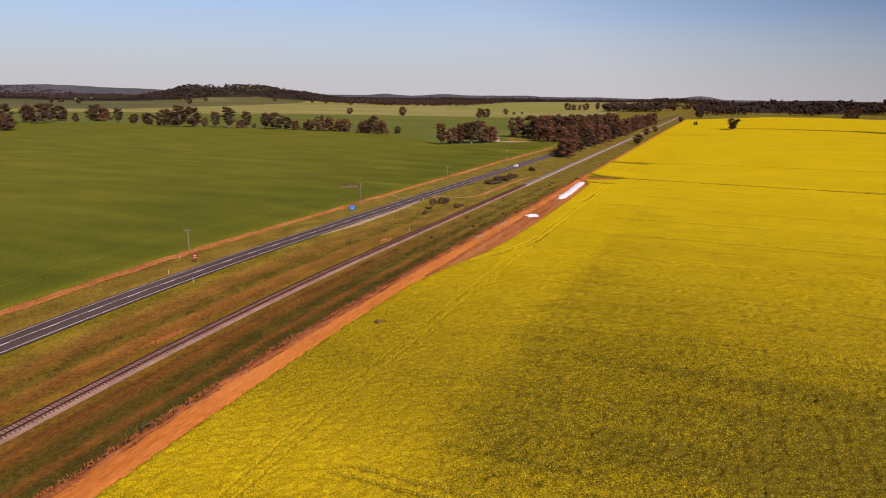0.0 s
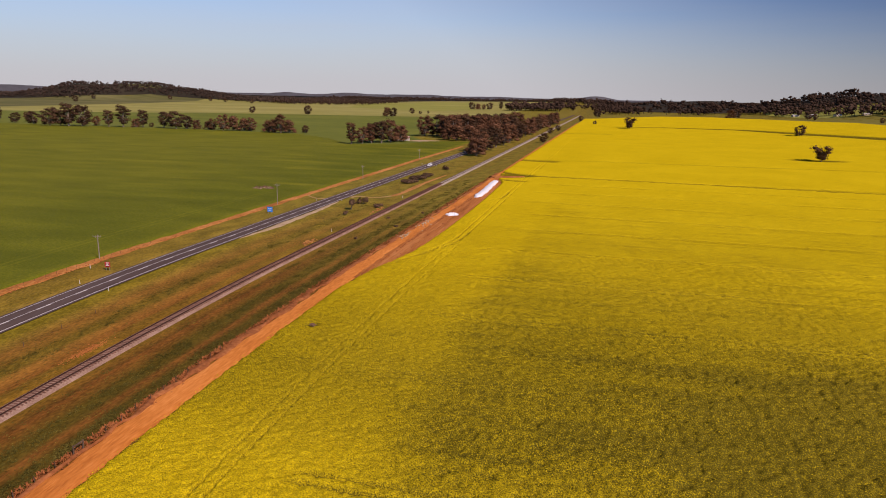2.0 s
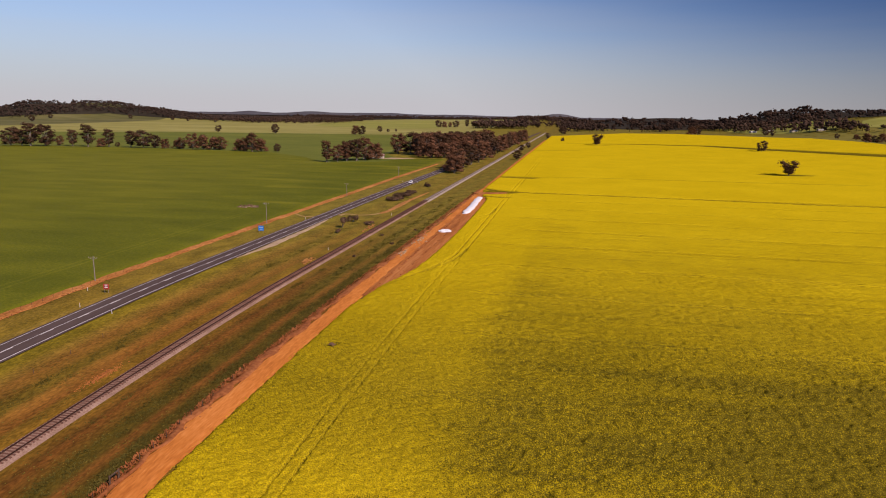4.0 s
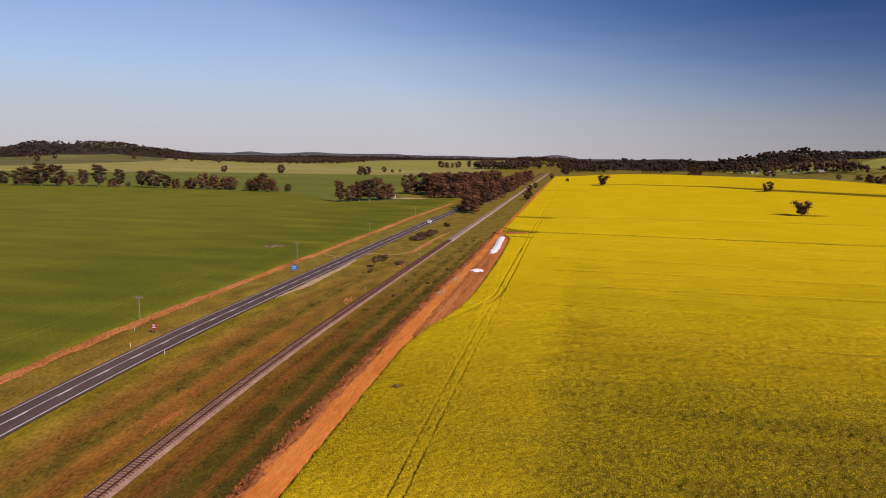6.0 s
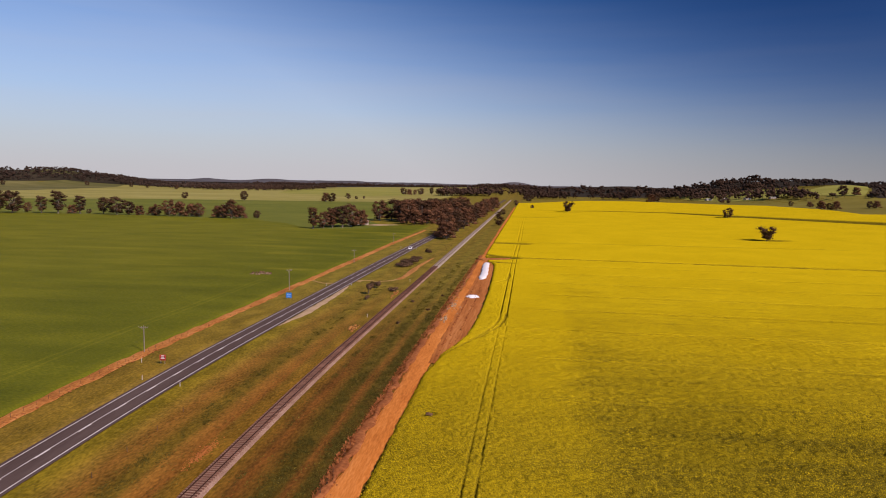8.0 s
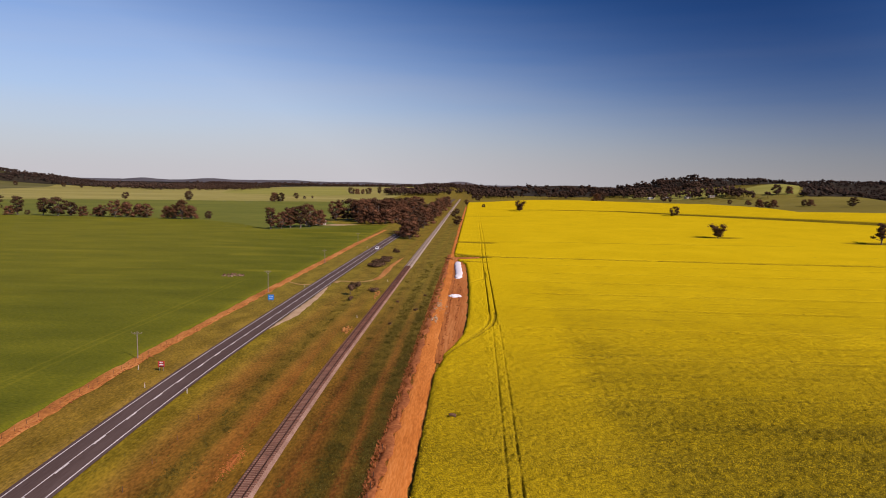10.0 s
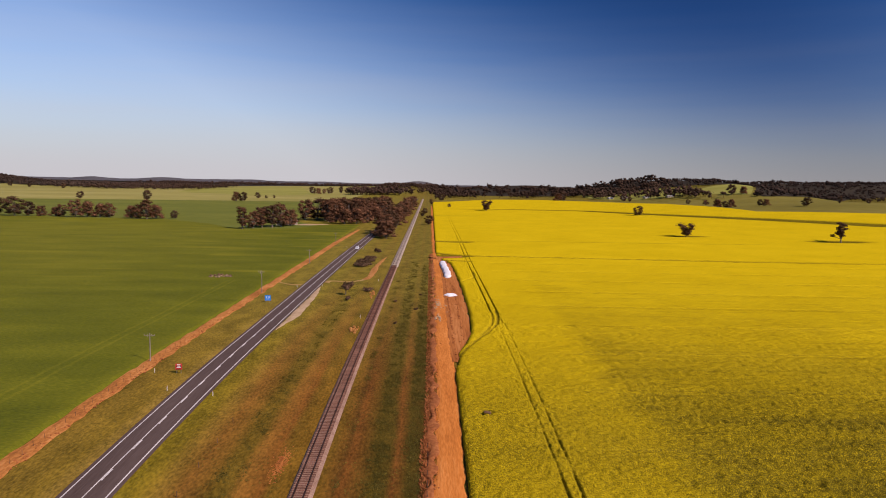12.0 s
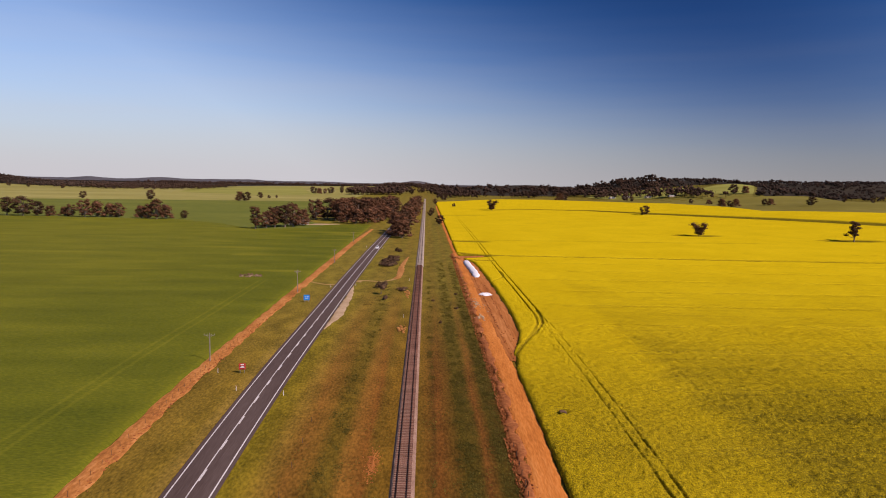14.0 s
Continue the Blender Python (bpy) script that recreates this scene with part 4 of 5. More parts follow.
# grove left of the road
for i in range(42):
    u = i / 41
    x = -86 + 48 * u + random.uniform(-6, 6)
    y = 640 + 190 * u * random.uniform(0.0, 1.0) + random.uniform(0, 45)
    if i < 3:
        x, y = (-103, -93, -84)[i], (657, 668, 657)[i]
    plant(random.choice(("tall2", "tall2", "round2", "spread", "round", "round2")), x, y, random.uniform(16, 22), "gum tree in the dense grove beside the road", "grove")
for x, y in ((-60, 612), (-50, 620), (-42, 640), (-68, 616), (-38, 680)):
    plant("spread", x, y, 14, "low spreading gum tree at the grove edge", "grove")
# trees between road and railway
for i in range(22):
    y = 478 + i * 27 + random.uniform(-6, 6)
    x = -14.5 + 0.0085 * (y - 478) + random.uniform(-2.5, 2.0)
    plant(("spread", "round2", "round", "tall", "round2")[i % 5], x, y, 13 + 4 * (i > 0) + random.uniform(-1, 2), "gum tree between the road and the railway", "roadside trees")
plant("spread", -17.5, 488, 12, "spreading gum tree overhanging the road", "roadside trees")
plant("round", -18.5, 512, 14, "gum tree overhanging the road edge", "roadside trees")
# single trees in the far paddocks
for x, y, h, k in ((-556, 1122, 12, "small"), (-440, 1105, 17, "round"), (-304, 1130, 16, "spread"), (-293, 1128, 16, "round"), (-313, 1305, 12, "round"), (-299, 1315, 6, "small"), (-291, 1345, 6, "small"), (-196, 1170, 4, "small"),
                   (-1330, 1560, 17, "round"), (-1480, 1800, 14, "round"), (-1320, 1950, 14, "round"), (-1180, 1960, 13, "round"), (-1090, 1900, 12, "round"), (-960, 1830, 13, "round"), (-1490, 1330, 18, "round"), (-1540, 1290, 20, "tall"), (-1640, 1400, 18, "round"),
                   (-280, 1720, 19, "round"), (-268, 1735, 15, "spread"), (-255, 1744, 14, "round2"), (-242, 1756, 18, "round"), (-217, 1782, 20, "tall"), (-206, 1830, 16, "round"), (-180, 1800, 20, "round")):
    plant(k, x, y, h, "single gum tree in a far paddock", "paddock trees")
# trees on the right beyond the canola
for x, y, h, k in ((428, 1442, 15, "round"), (433, 1412, 11, "small"), (474, 1196, 9, "round"), (478, 1130, 8, "spread"), (482, 1128, 5, "small"), (448, 1012, 12, "spread"), (454, 1018, 9, "round"), (452, 972, 12, "spread"), (446, 978, 10, "round"), (494, 973, 10, "round"), (498, 963, 10, "spread"),
                   (521, 900, 13, "round"), (585, 931, 11, "tall"), (615, 915, 7, "round"), (610, 1330, 20, "round"), (630, 1322, 15, "spread"), (318, 1540, 20, "round"), (305, 1530, 17, "spread"), (40, 1420, 16, "round")):
    plant(k, x, y, h, "gum tree in the olive paddock beyond the canola", "paddock trees")


# ---- woods far off ----
def woods(name, places, h0, h1, label, seed, cards=24, foliage=M_WOODS, broad=1.0):
    """Many far crowns, each a few lumps of leaf clumps on a stem, joined into one mesh."""
    rng = np.random.default_rng(seed)
    xy = np.array(places)
    n = len(xy)
    h = rng.uniform(h0, h1, n) * (0.75 + 0.5 * value_noise(xy[:, 0] / 60, xy[:, 1] / 60, seed))
    w = h * rng.uniform(0.42, 0.66, n) * broad
    z0 = terrain(xy[:, 0], xy[:, 1])
    lumps = 3
    mid = np.stack([rng.uniform(-0.65, 0.65, (n, lumps)) * w[:, None], rng.uniform(-0.65, 0.65, (n, lumps)) * w[:, None], rng.uniform(0.34, 0.86, (n, lumps)) * h[:, None]], 2)
    size = w[:, None] * rng.uniform(0.35, 0.7, (n, lumps))
    # a dense heart to each lump, and leaf clumps over it
    core = (BALL_V[None, None] * (size[..., None, None] * np.array([0.66, 0.66, 0.52])) * rng.uniform(0.8, 1.15, (n, lumps, len(BALL_V), 1)) + mid[:, :, None, :] + np.stack([xy[:, 0], xy[:, 1], z0], 1)[:, None, None, :]).reshape(-1, 3)
    core_faces = (np.arange(n * lumps)[:, None, None] * len(BALL_V) + BALL_F[None]).reshape(-1, 3)
    pick = rng.integers(0, lumps, (n, cards))
    d = rng.normal(size=(n, cards, 3))
    d /= np.linalg.norm(d, axis=2)[..., None]
    rows = np.arange(n)[:, None]
    p = mid[rows, pick] + d * (size[rows, pick] * rng.uniform(0.55, 1.2, (n, cards)))[..., None] * np.array([1, 1, 0.75])
    p += np.stack([xy[:, 0], xy[:, 1], z0], 1)[:, None, :]
    nrm = d + rng.normal(size=d.shape) * 0.28
    nrm /= np.linalg.norm(nrm, axis=2)[..., None]
    a = np.cross(nrm, rng.normal(size=d.shape))
    a /= np.linalg.norm(a, axis=2)[..., None]
    b = np.cross(nrm, a)
    s = (0.090 * h[:, None] * rng.uniform(0.7, 1.4, (n, cards)))[..., None]
    crown = np.stack([p + a * s, p + b * s * 0.8 + nrm * s * 0.15, p - a * s * 0.9, p - b * s * 0.8 - nrm * s * 0.15], 2).reshape(-1, 4, 3)
    # stems down to the ground, two crossing blades each
    r, foot = 0.022 * h, np.stack([xy[:, 0], xy[:, 1], z0 - 0.5], 1)
    stems = []
    for ax in (np.array([1.0, 0, 0]), np.array([0, 1.0, 0])):
        o = ax[None] * r[:, None]
        top = foot + np.stack([0 * h, 0 * h, h * 0.7], 1)
        stems.append(np.stack([foot - o, foot + o, top + o * 0.4, top - o * 0.4], 1))
    leaves = np.concatenate([crown] + stems).reshape(-1, 3)
    me = bpy.data.meshes.new(name)
    me.vertices.add(len(leaves) + len(core))
    me.vertices.foreach_set("co", np.concatenate([leaves, core]).ravel())
    corners = np.concatenate([np.arange(len(leaves)), core_faces.ravel() + len(leaves)])
    me.loops.add(len(corners))
    me.loops.foreach_set("vertex_index", corners)
    me.polygons.add(len(leaves) // 4 + len(core_faces))
    me.polygons.foreach_set("loop_start", np.concatenate([np.arange(0, len(leaves), 4), len(leaves) + 3 * np.arange(len(core_faces))]))
    me.materials.append(foliage)
    me.update(calc_edges=True)
    ob = new(name, me)
    return tagged(ob, label, "woods", kind="stuff")


def scatter(n, seed, inside, x0, x1, y0, y1, gap=0.0):
    rng = np.random.default_rng(seed)
    out = []
    while len(out) < n:
        x, y = rng.uniform(x0, x1), rng.uniform(y0, y1)
        grouped = float(value_noise(np.array(x / 38.0), np.array(y / 38.0), seed)) > gap
        if grouped and inside(x, y, rng.random()):
            out.append((x, y))
    return out


HILL_FOOT = edge([-3400, -2300, -1958, -1762, -1687, -1573, -1530, -1480, -1330, -1200, -1031, -831, -640], [2100, 1700, 1639, 1600, 1732, 1738, 1818, 2000, 2090, 2015, 1950, 1840, 1890])
woods("left_hill_woods", scatter(3300, 51, lambda x, y, r: HILL_FOOT(x) + 30 * r < y < HILL_FOOT(x) + 620 and not (-1640 < x < -1570 and 1940 < y < 2080), -2500, -830, 1580, 2720), 7, 12, "dark eucalypt woods over a low hill", 61, 15, M_WOODS_DARK, 1.35)
woods("hill_top_woods", scatter(1000, 50, lambda x, y, r: y > HILL_FOOT(x) - 40 + 40 * r and not (-1640 < x < -1580 and 1900 < y < 2060), -1850, -1240, 1720, 2260), 9, 14, "dense dark woods on the crown of the hill", 60, 14, foliage=M_WOODS_DARK)
woods("plain_belts", scatter(650, 58, lambda x, y, r: HILL_FOOT(x) < y < HILL_FOOT(x) + 450, -1000, -640, 1830, 2500, 0.25), 9, 15, "broken belts of gum trees across the plain", 68)
woods("far_plain_belts", scatter(1000, 59, lambda x, y, r: y > np.interp(x, [-900, -586, -300, -100], [2640, 2760, 2850, 2800]) + 500 * r * r, -1250, -60, 2600, 3400, 0.30), 9, 14, "far belts of gum trees across the plain", 69, 12)
woods("left_far_woods", scatter(1300, 52, lambda x, y, r: y > 1700 + 0.1 * abs(x + 2300), -3500, -2300, 1650, 2500), 7, 12, "dark woods far to the side", 62, 14, foliage=M_WOODS_DARK)
woods("middle_woods", scatter(420, 53, lambda x, y, r: y > 1800 and not (-30 < x < 24 and y < 1900), -160, 40, 1800, 2600, 0.40), 10, 16, "belt of dark woods across the plain", 63)
woods("woods_behind_canola", scatter(720, 54, lambda x, y, r: y > np.interp(x, [20, 110, 240, 330, 500], [1500, 1590, 1660, 1700, 1640]) and not (x < 24 and y < 1720), 20, 620, 1490, 2300, 0.55), 10, 19, "dark woods behind the canola field", 64)
woods("grove_belt", scatter(120, 55, lambda x, y, r: True, -190, -60, 1690, 1800), 16, 22, "belt of dark trees behind the grove", 65)
woods("right_hill_woods", scatter(4300, 56, lambda x, y, r: y > np.interp(x, [380, 500, 570, 608, 655, 700, 1900], [1800, 1740, 1640, 1520, 1498, 1508, 1508]) or (x > 6 + 0.488 * y and y > np.interp(x, [600, 690, 800, 985, 1100, 1900], [1262, 1250, 1330, 1560, 1600, 1900])), 380, 1900, 1240, 2350), 6, 9.5, "dark wooded ridge behind the paddock", 66, 13, M_WOODS_DARK, 1.5)
woods("right_foot_trees", scatter(190, 57, lambda x, y, r: y > np.interp(x, [380, 440, 490, 560, 640], [1600, 1500, 1420, 1280, 1250]) + 60 * r * r and y < np.interp(x, [380, 500, 570, 640], [1800, 1740, 1640, 1420]) and not (574 < x < 690 and 1310 < y), 380, 640, 1250, 1800, 0.42), 9, 18, "scattered trees at the foot of the wooded hill", 67)


# ---- scrub and tufts ----
def shrub(x, y, wide, h, lumps, seed, label="dark low scrubby bush on the verge", stem=0.0, material=None):
    rng = np.random.default_rng(seed)
    root = new("shrub")
    root.location = (x, y, height_at(x, y) - 0.03)
    parts = []
    for k in range(lumps):
        a, r = rng.uniform(0, 6.28), wide * 0.38 * math.sqrt(rng.uniform(0, 1))
        s = wide * rng.uniform(0.16, 0.26)
        parts.append((math.cos(a) * r, math.sin(a) * r, stem + (h - stem) * rng.uniform(0.35, 0.65), s, (h - stem) * 0.45))
    vs, fs = leaf_cloud(rng, parts, 90, 0.16 + 0.02 * wide)
    part("foliage", mesh_of("foliage", vs, fs, material or M_SHRUB), root)
    bm = bmesh.new()
    for px, py, pz, s, q in parts[: max(3, lumps // 2)]:
        bm_tube(bm, [(0, 0, 0), (px * 0.4, py * 0.4, pz * 0.5), (px, py, pz)], [0.08 + 0.01 * wide, 0.05, 0.02], 5)
    part("stem", bm_mesh("stem", bm, M_BARK), root)
    return tagged(root, label, "bush", "verge bushes")


shrub(-13.4, 331, 9.5, 2.2, 11, 71, "broad dark scrub thicket on the verge")
shrub(-13.9, 317, 9.5, 2.0, 11, 72, "broad dark scrub thicket on the verge")
shrub(-11.9, 345, 8.0, 1.9, 9, 78, "broad dark scrub thicket on the verge")
shrub(-11.3, 380, 5.5, 2.4, 5, 73)
shrub(-12.8, 251, 4.6, 2.6, 6, 74, "round dark bush on the verge")
shrub(-12.2, 237, 4.4, 3.8, 6, 75, "small dark tree-like bush on a short stem", 1.2)
shrub(-10.2, 226, 2.8, 1.4, 4, 76)
shrub(-4.8, 246, 5.0, 1.2, 6, 77, "low sprawling brown bush beside the railway")
for i, (x, y) in enumerate(((6.4, 226), (8.2, 190), (13.5, 212), (14.8, 240))):
    shrub(x, y, random.uniform(1.2, 2.0), random.uniform(0.5, 0.8), 3, 80 + i, "small dark scrub clump beside the railway")


def tufts(name, n, seed, zones, label, material, h=0.45, gap=0.0, size=1.0, clump=0):
    rng = np.random.default_rng(seed)
    zone = np.array(zones, float)
    pick = rng.choice(len(zones), n, p=zone[:, 4] / zone[:, 4].sum())
    x = zone[pick, 0] + (zone[pick, 1] - zone[pick, 0]) * rng.uniform(0, 1, n)
    y = zone[pick, 2] + (zone[pick, 3] - zone[pick, 2]) * rng.uniform(0, 1, n) ** 1.5
    if clump:                                          # tufts gather round fewer centres, drawn out along the line
        own = rng.integers(0, n // clump, n)
        x, y = x[own] + rng.normal(0, 0.42, n), y[own] + rng.normal(0, 0.75, n)
    if gap:
        keep = value_noise(x / 1.6, y / 3.5, seed) > gap
        x, y = x[keep], y[keep]
    n = len(x)
    g, s = terrain(x, y) - 0.06, rng.uniform(0.5, 1.5, n) * size
    blades = []
    for _ in range(4):
        a = rng.uniform(0, 6.28, n)
        c, q, up = np.cos(a), np.sin(a), h * s * rng.uniform(0.6, 1.2, n)
        blades.append(np.stack([np.stack([x - q * 0.1 * s, y + c * 0.1 * s, g], 1), np.stack([x + q * 0.1 * s, y - c * 0.1 * s, g], 1), np.stack([x + c * 0.28 * s, y + q * 0.28 * s, g + up], 1)], 1))
    vs = np.concatenate(blades).reshape(-1, 3)
    fs = np.arange(len(vs)).reshape(-1, 3).tolist()
    vs = vs.tolist()
    ob = new(name, mesh_of(name, vs, fs, material))
    return tagged(ob, label, "grass", kind="stuff")


tufts("verge_grass", 16000, 94, [(-40.5, -31.5, 45, 300, 1.2), (-23, -2.2, 45, 330, 2.6), (3.4, 17.0, 40, 330, 1.8)], "short dry and green grass tufts on the verge", M_TUFT, 0.16, 0.42, 0.6)
tufts("dark_verge_grass", 36000, 92, [(9.0, 11.9, 40, 200, 1.0), (9.0, 11.9, 200, 340, 0.4), (14.6, 17.6, 40, 200, 1.6), (14.6, 17.2, 200, 330, 0.6), (-12.4, -8.6, 50, 260, 0.45), (4.6, 5.4, 40, 320, 0.22)], "darker green grass clumps in strips", M_TUFT2, 0.20, 0.0, 0.54, clump=28)
tufts("verge_weeds", 2200, 95, [(-21, -3, 215, 470, 1.5), (3.6, 17.0, 190, 470, 1.5), (-38, -32, 200, 400, 0.4)], "dark dry weeds scattered over the verge", M_SHRUB, 0.22, 0.5, 0.7)
tufts("berm_weeds", 3600, 93, [(16.8, 18.1, 40, 105, 1), (17.3, 18.7, 100, 360, 1.6)], "red brown dry weeds along the earth berm", M_BERM, 0.3)


# ---- power poles ----
def power_pole():
    root = new("power_pole")
    bm = bmesh.new()
    bm_tube(bm, [(0, 0, -0.4), (0, 0, 3.4), (0, 0, 6.3)], [0.13, 0.11, 0.085], 9)
    part("pole", bm_mesh("pole", bm, M_WOODPOLE), root)
    arm = part("crossarm", box_mesh("crossarm", 2.2, 0.09, 0.10, M_WOODPOLE, (0, -0.16, 6.65), 0.015), root)
    bm = bmesh.new()
    bm_tube(bm, [(-0.7, -0.16, 6.60), (0, -0.14, 6.00), (0.7, -0.16, 6.60)], [0.015, 0.015, 0.015], 5)
    part("brace", bm_mesh("brace", bm, M_STEEL), root)
    for x in (-1.1, -0.45, 0.45, 1.1):
        bm = bmesh.new()
        bm_tube(bm, [(x, -0.18, 6.70), (x, -0.18, 6.80), (x, -0.18, 6.84), (x, -0.18, 6.94), (x, -0.18, 6.98)], [0.015, 0.04, 0.025, 0.045, 0.02], 7)
        part("insulator", bm_mesh("insulator", bm, M_WALL), arm)
    for o in root.children:
        if o.name.split(".")[0] != "pole":
            o.location.z = -0.8
    return tagged(root, "grey timber power pole with a crossarm", "power pole", "power poles")


pole = power_pole()
pole.matrix_basis = pose(-43.1, 143.9, height_at(-43, 143.9), 0, 0, 4)
for x, y, tall in ((-41.3, 235.1, 1.27), (-40.0, 322, 1.05), (-42.7, 432, 1.0)):
    copy_thing(pole, pose(x, y, height_at(x, y), 0, 0, random.uniform(-4, 4))).scale = (1, 1, tall)


# ---- road furniture ----
def guide_post():
    root = new("guide_post")
    part("post", box_mesh("post", 0.10, 0.06, 1.0, M_WHITE, (0, 0, 0.43), 0.015), root)
    part("reflector", box_mesh("reflector", 0.07, 0.012, 0.10, M_RED, (0, -0.036, 0.78)), root, "small red reflector")
    return tagged(root, "white plastic roadside guide post", "guide post", "guide posts")


post = guide_post()
post.matrix_basis = pose(-32.2, 125, height_at(-32, 125))
for x, y in ((-22.8, 122.8), (-39.0, 136), (-31.6, 249), (-23.0, 254), (-2.9, 271), (-2.7, 197), (-31.6, 400), (-21.6, 396)):
    copy_thing(post, pose(x, y, height_at(x, y) + 0.02))


def road_sign(name, w, h, base, face, label, bars):
    root = new(name)
    for sx in (-0.32, 0.32):
        bm = bmesh.new()
        bm_tube(bm, [(sx * w, 0.05, -0.3), (sx * w, 0.05, base + h * 0.9)], [0.045, 0.045], 7)
        part("leg", bm_mesh("leg", bm, M_STEEL), root)
    panel = part("panel", box_mesh("panel", w, 0.03, h, face, (0, 0, base + h / 2), 0.01), root)
    part("back", box_mesh("back", w * 0.96, 0.02, h * 0.96, M_STEEL, (0, 0.028, base + h / 2)), root, "bare metal back")
    for bx, bz, bw, bh, m in bars:
        part("marking", box_mesh("marking", bw * w, 0.008, bh * h, m, (bx * w, -0.022, base + h * bz)), panel)
    return tagged(root, label, "road sign")


blue = road_sign("information_sign", 1.9, 1.75, 0.6, M_BLUE, "blue roadside information sign on two posts", ((-0.2, 0.66, 0.2, 0.2, M_WHITE), (0.2, 0.66, 0.2, 0.2, M_WHITE), (0, 0.30, 0.5, 0.07, M_WHITE)))
blue.matrix_basis = pose(-35.0, 217.5, height_at(-35, 217.5), 0, 0, 6)
red = road_sign("warning_sign", 1.35, 1.3, 0.75, M_RED, "red and white roadside warning sign on posts", ((0, 0.80, 0.5, 0.16, M_WHITE), (0, 0.42, 0.62, 0.22, M_WHITE), (-0.26, 0.55, 0.16, 0.18, M_BLACK), (0.26, 0.55, 0.16, 0.18, M_BLACK), (0, 0.10, 0.7, 0.10, M_BLACK)))
red.matrix_basis = pose(-34.0, 136.0, height_at(-34, 136), 0, 0, 8)


# ---- grain bag and loose plastic ----
def grain_bag():
    root = new("grain_bag")
    vs, fs = [], []
    rings, k = 64, 14
    rng = np.random.default_rng(5)
    for i in range(rings):
        u = i / (rings - 1)
        y = 286 + 56 * u
        cx = 25.3 - 0.7 * u + 0.45 * math.sin(u * 5.0 + 0.4)
        end = min(1.0, math.sqrt(min(u, 1 - u) * 16 + 0.02))
        for j in range(k):
            a = math.pi * j / (k - 1)
            r = (1.0 + 0.03 * math.sin(i * 1.3 + j) + 0.10 * math.sin(i * 0.42)) * end
            vs.append((cx + 1.55 * r * math.cos(a) + rng.uniform(-0.04, 0.04), y, 0.16 + 1.1 * end * max(0.0, math.sin(a)) ** 0.6 + rng.uniform(-0.03, 0.03)))
    for i in range(rings - 1):
        for j in range(k - 1):
            fs.append((i * k + j, i * k + j + 1, (i + 1) * k + j + 1, (i + 1) * k + j))
    fs.append(tuple(range(k)))
    fs.append(tuple(range((rings - 1) * k, rings * k)))
    part("film", mesh_of("film", vs, fs, M_PLASTIC, True), root)
    for u in (0.0, 1.0):
        part("tied_end", box_mesh("tied_end", 1.7, 1.0, 0.28, M_PLASTIC, (25.4 - u * 1.1, 285.4 + u * 57.4, 0.30), 0.1), root, "flattened tied end of the film")
    return tagged(root, "long white plastic grain storage bag on red earth", "grain bag")


grain_bag().location.z = height_at(25.3, 310)
rng = np.random.default_rng(8)
vs, fs = [], []
for i in range(13):
    for j in range(9):
        u, v = i / 12, j / 8
        rr = 1 - max(abs(2 * u - 1), abs(2 * v - 1)) ** 3
        vs.append((25.5 + 2.4 * (2 * u - 1) * math.sqrt(1 - 0.5 * (2 * v - 1) ** 2) + rng.uniform(-0.25, 0.25), 241.3 + 2.9 * (2 * v - 1) * math.sqrt(1 - 0.5 * (2 * u - 1) ** 2) + rng.uniform(-0.3, 0.3), 0.2 + rr * (0.25 + rng.uniform(0, 0.55))))
for i in range(12):
    for j in range(8):
        fs.append((i * 9 + j, i * 9 + j + 1, (i + 1) * 9 + j + 1, (i + 1) * 9 + j))
film = tagged(new("crumpled_plastic_sheet", mesh_of("crumpled_plastic_sheet", vs, fs, M_PLASTIC)), "crumpled white plastic sheeting lying on red earth", "plastic sheet")
film.location.z = height_at(25.5, 241)


# ---- rubble ----
def rubble(name, cx, cy, wx, wy, n, seed, material, label, s0=0.15, s1=0.5, lift=0.0):
    rng = np.random.default_rng(seed)
    vs, fs, k = [], [], 0
    for _ in range(n):
        x, y = cx + rng.normal() * wx, cy + rng.normal() * wy
        s = rng.uniform(s0, s1)
        v = np.array([x, y, height_at(x, y) + lift + s * 0.2]) + BALL_V * np.array([s, s, s * 0.6]) * rng.uniform(0.7, 1.2, (len(BALL_V), 1))
        vs.append(v)
        fs.append(BALL_F + k)
        k += len(v)
    ob = new(name, mesh_of(name, np.concatenate(vs).tolist(), np.concatenate(fs).tolist(), material))
    return tagged(ob, label, "rubble", kind="stuff")


rubble("stone_heap", -65.5, 271, 2.6, 1.5, 26, 101, M_RUBBLE, "scattered pale stones on a bare patch in the crop", 0.25, 0.8, 0.35)
rubble("timber_scraps", -68.0, 272, 2.2, 1.4, 22, 104, M_SHRUB, "dark scraps and weeds round the bare patch", 0.3, 0.8, 0.35)
rubble("earth_clods", 24.2, 225, 2.0, 30, 60, 102, M_WORKED, "loose red clods on the worked earth", 0.12, 0.4, 0.16)
rubble("clod_row", 24.3, 215, 0.16, 32, 150, 111, M_BERM, "row of dark red clods on the worked earth", 0.12, 0.34, 0.2)
rubble("clod_row_far", 27.0, 212, 0.22, 28, 90, 112, M_BERM, "row of dark red clods on the worked earth", 0.10, 0.30, 0.2)
rubble("pale_spoil", 20.8, 222, 0.45, 3.0, 26, 113, M_GRAVEL, "pale spoil beside the dirt track", 0.15, 0.45, 0.2)
rubble("pale_spoil_near", 20.5, 200, 0.40, 3.0, 22, 114, M_GRAVEL, "pale spoil beside the dirt track", 0.15, 0.45, 0.2)
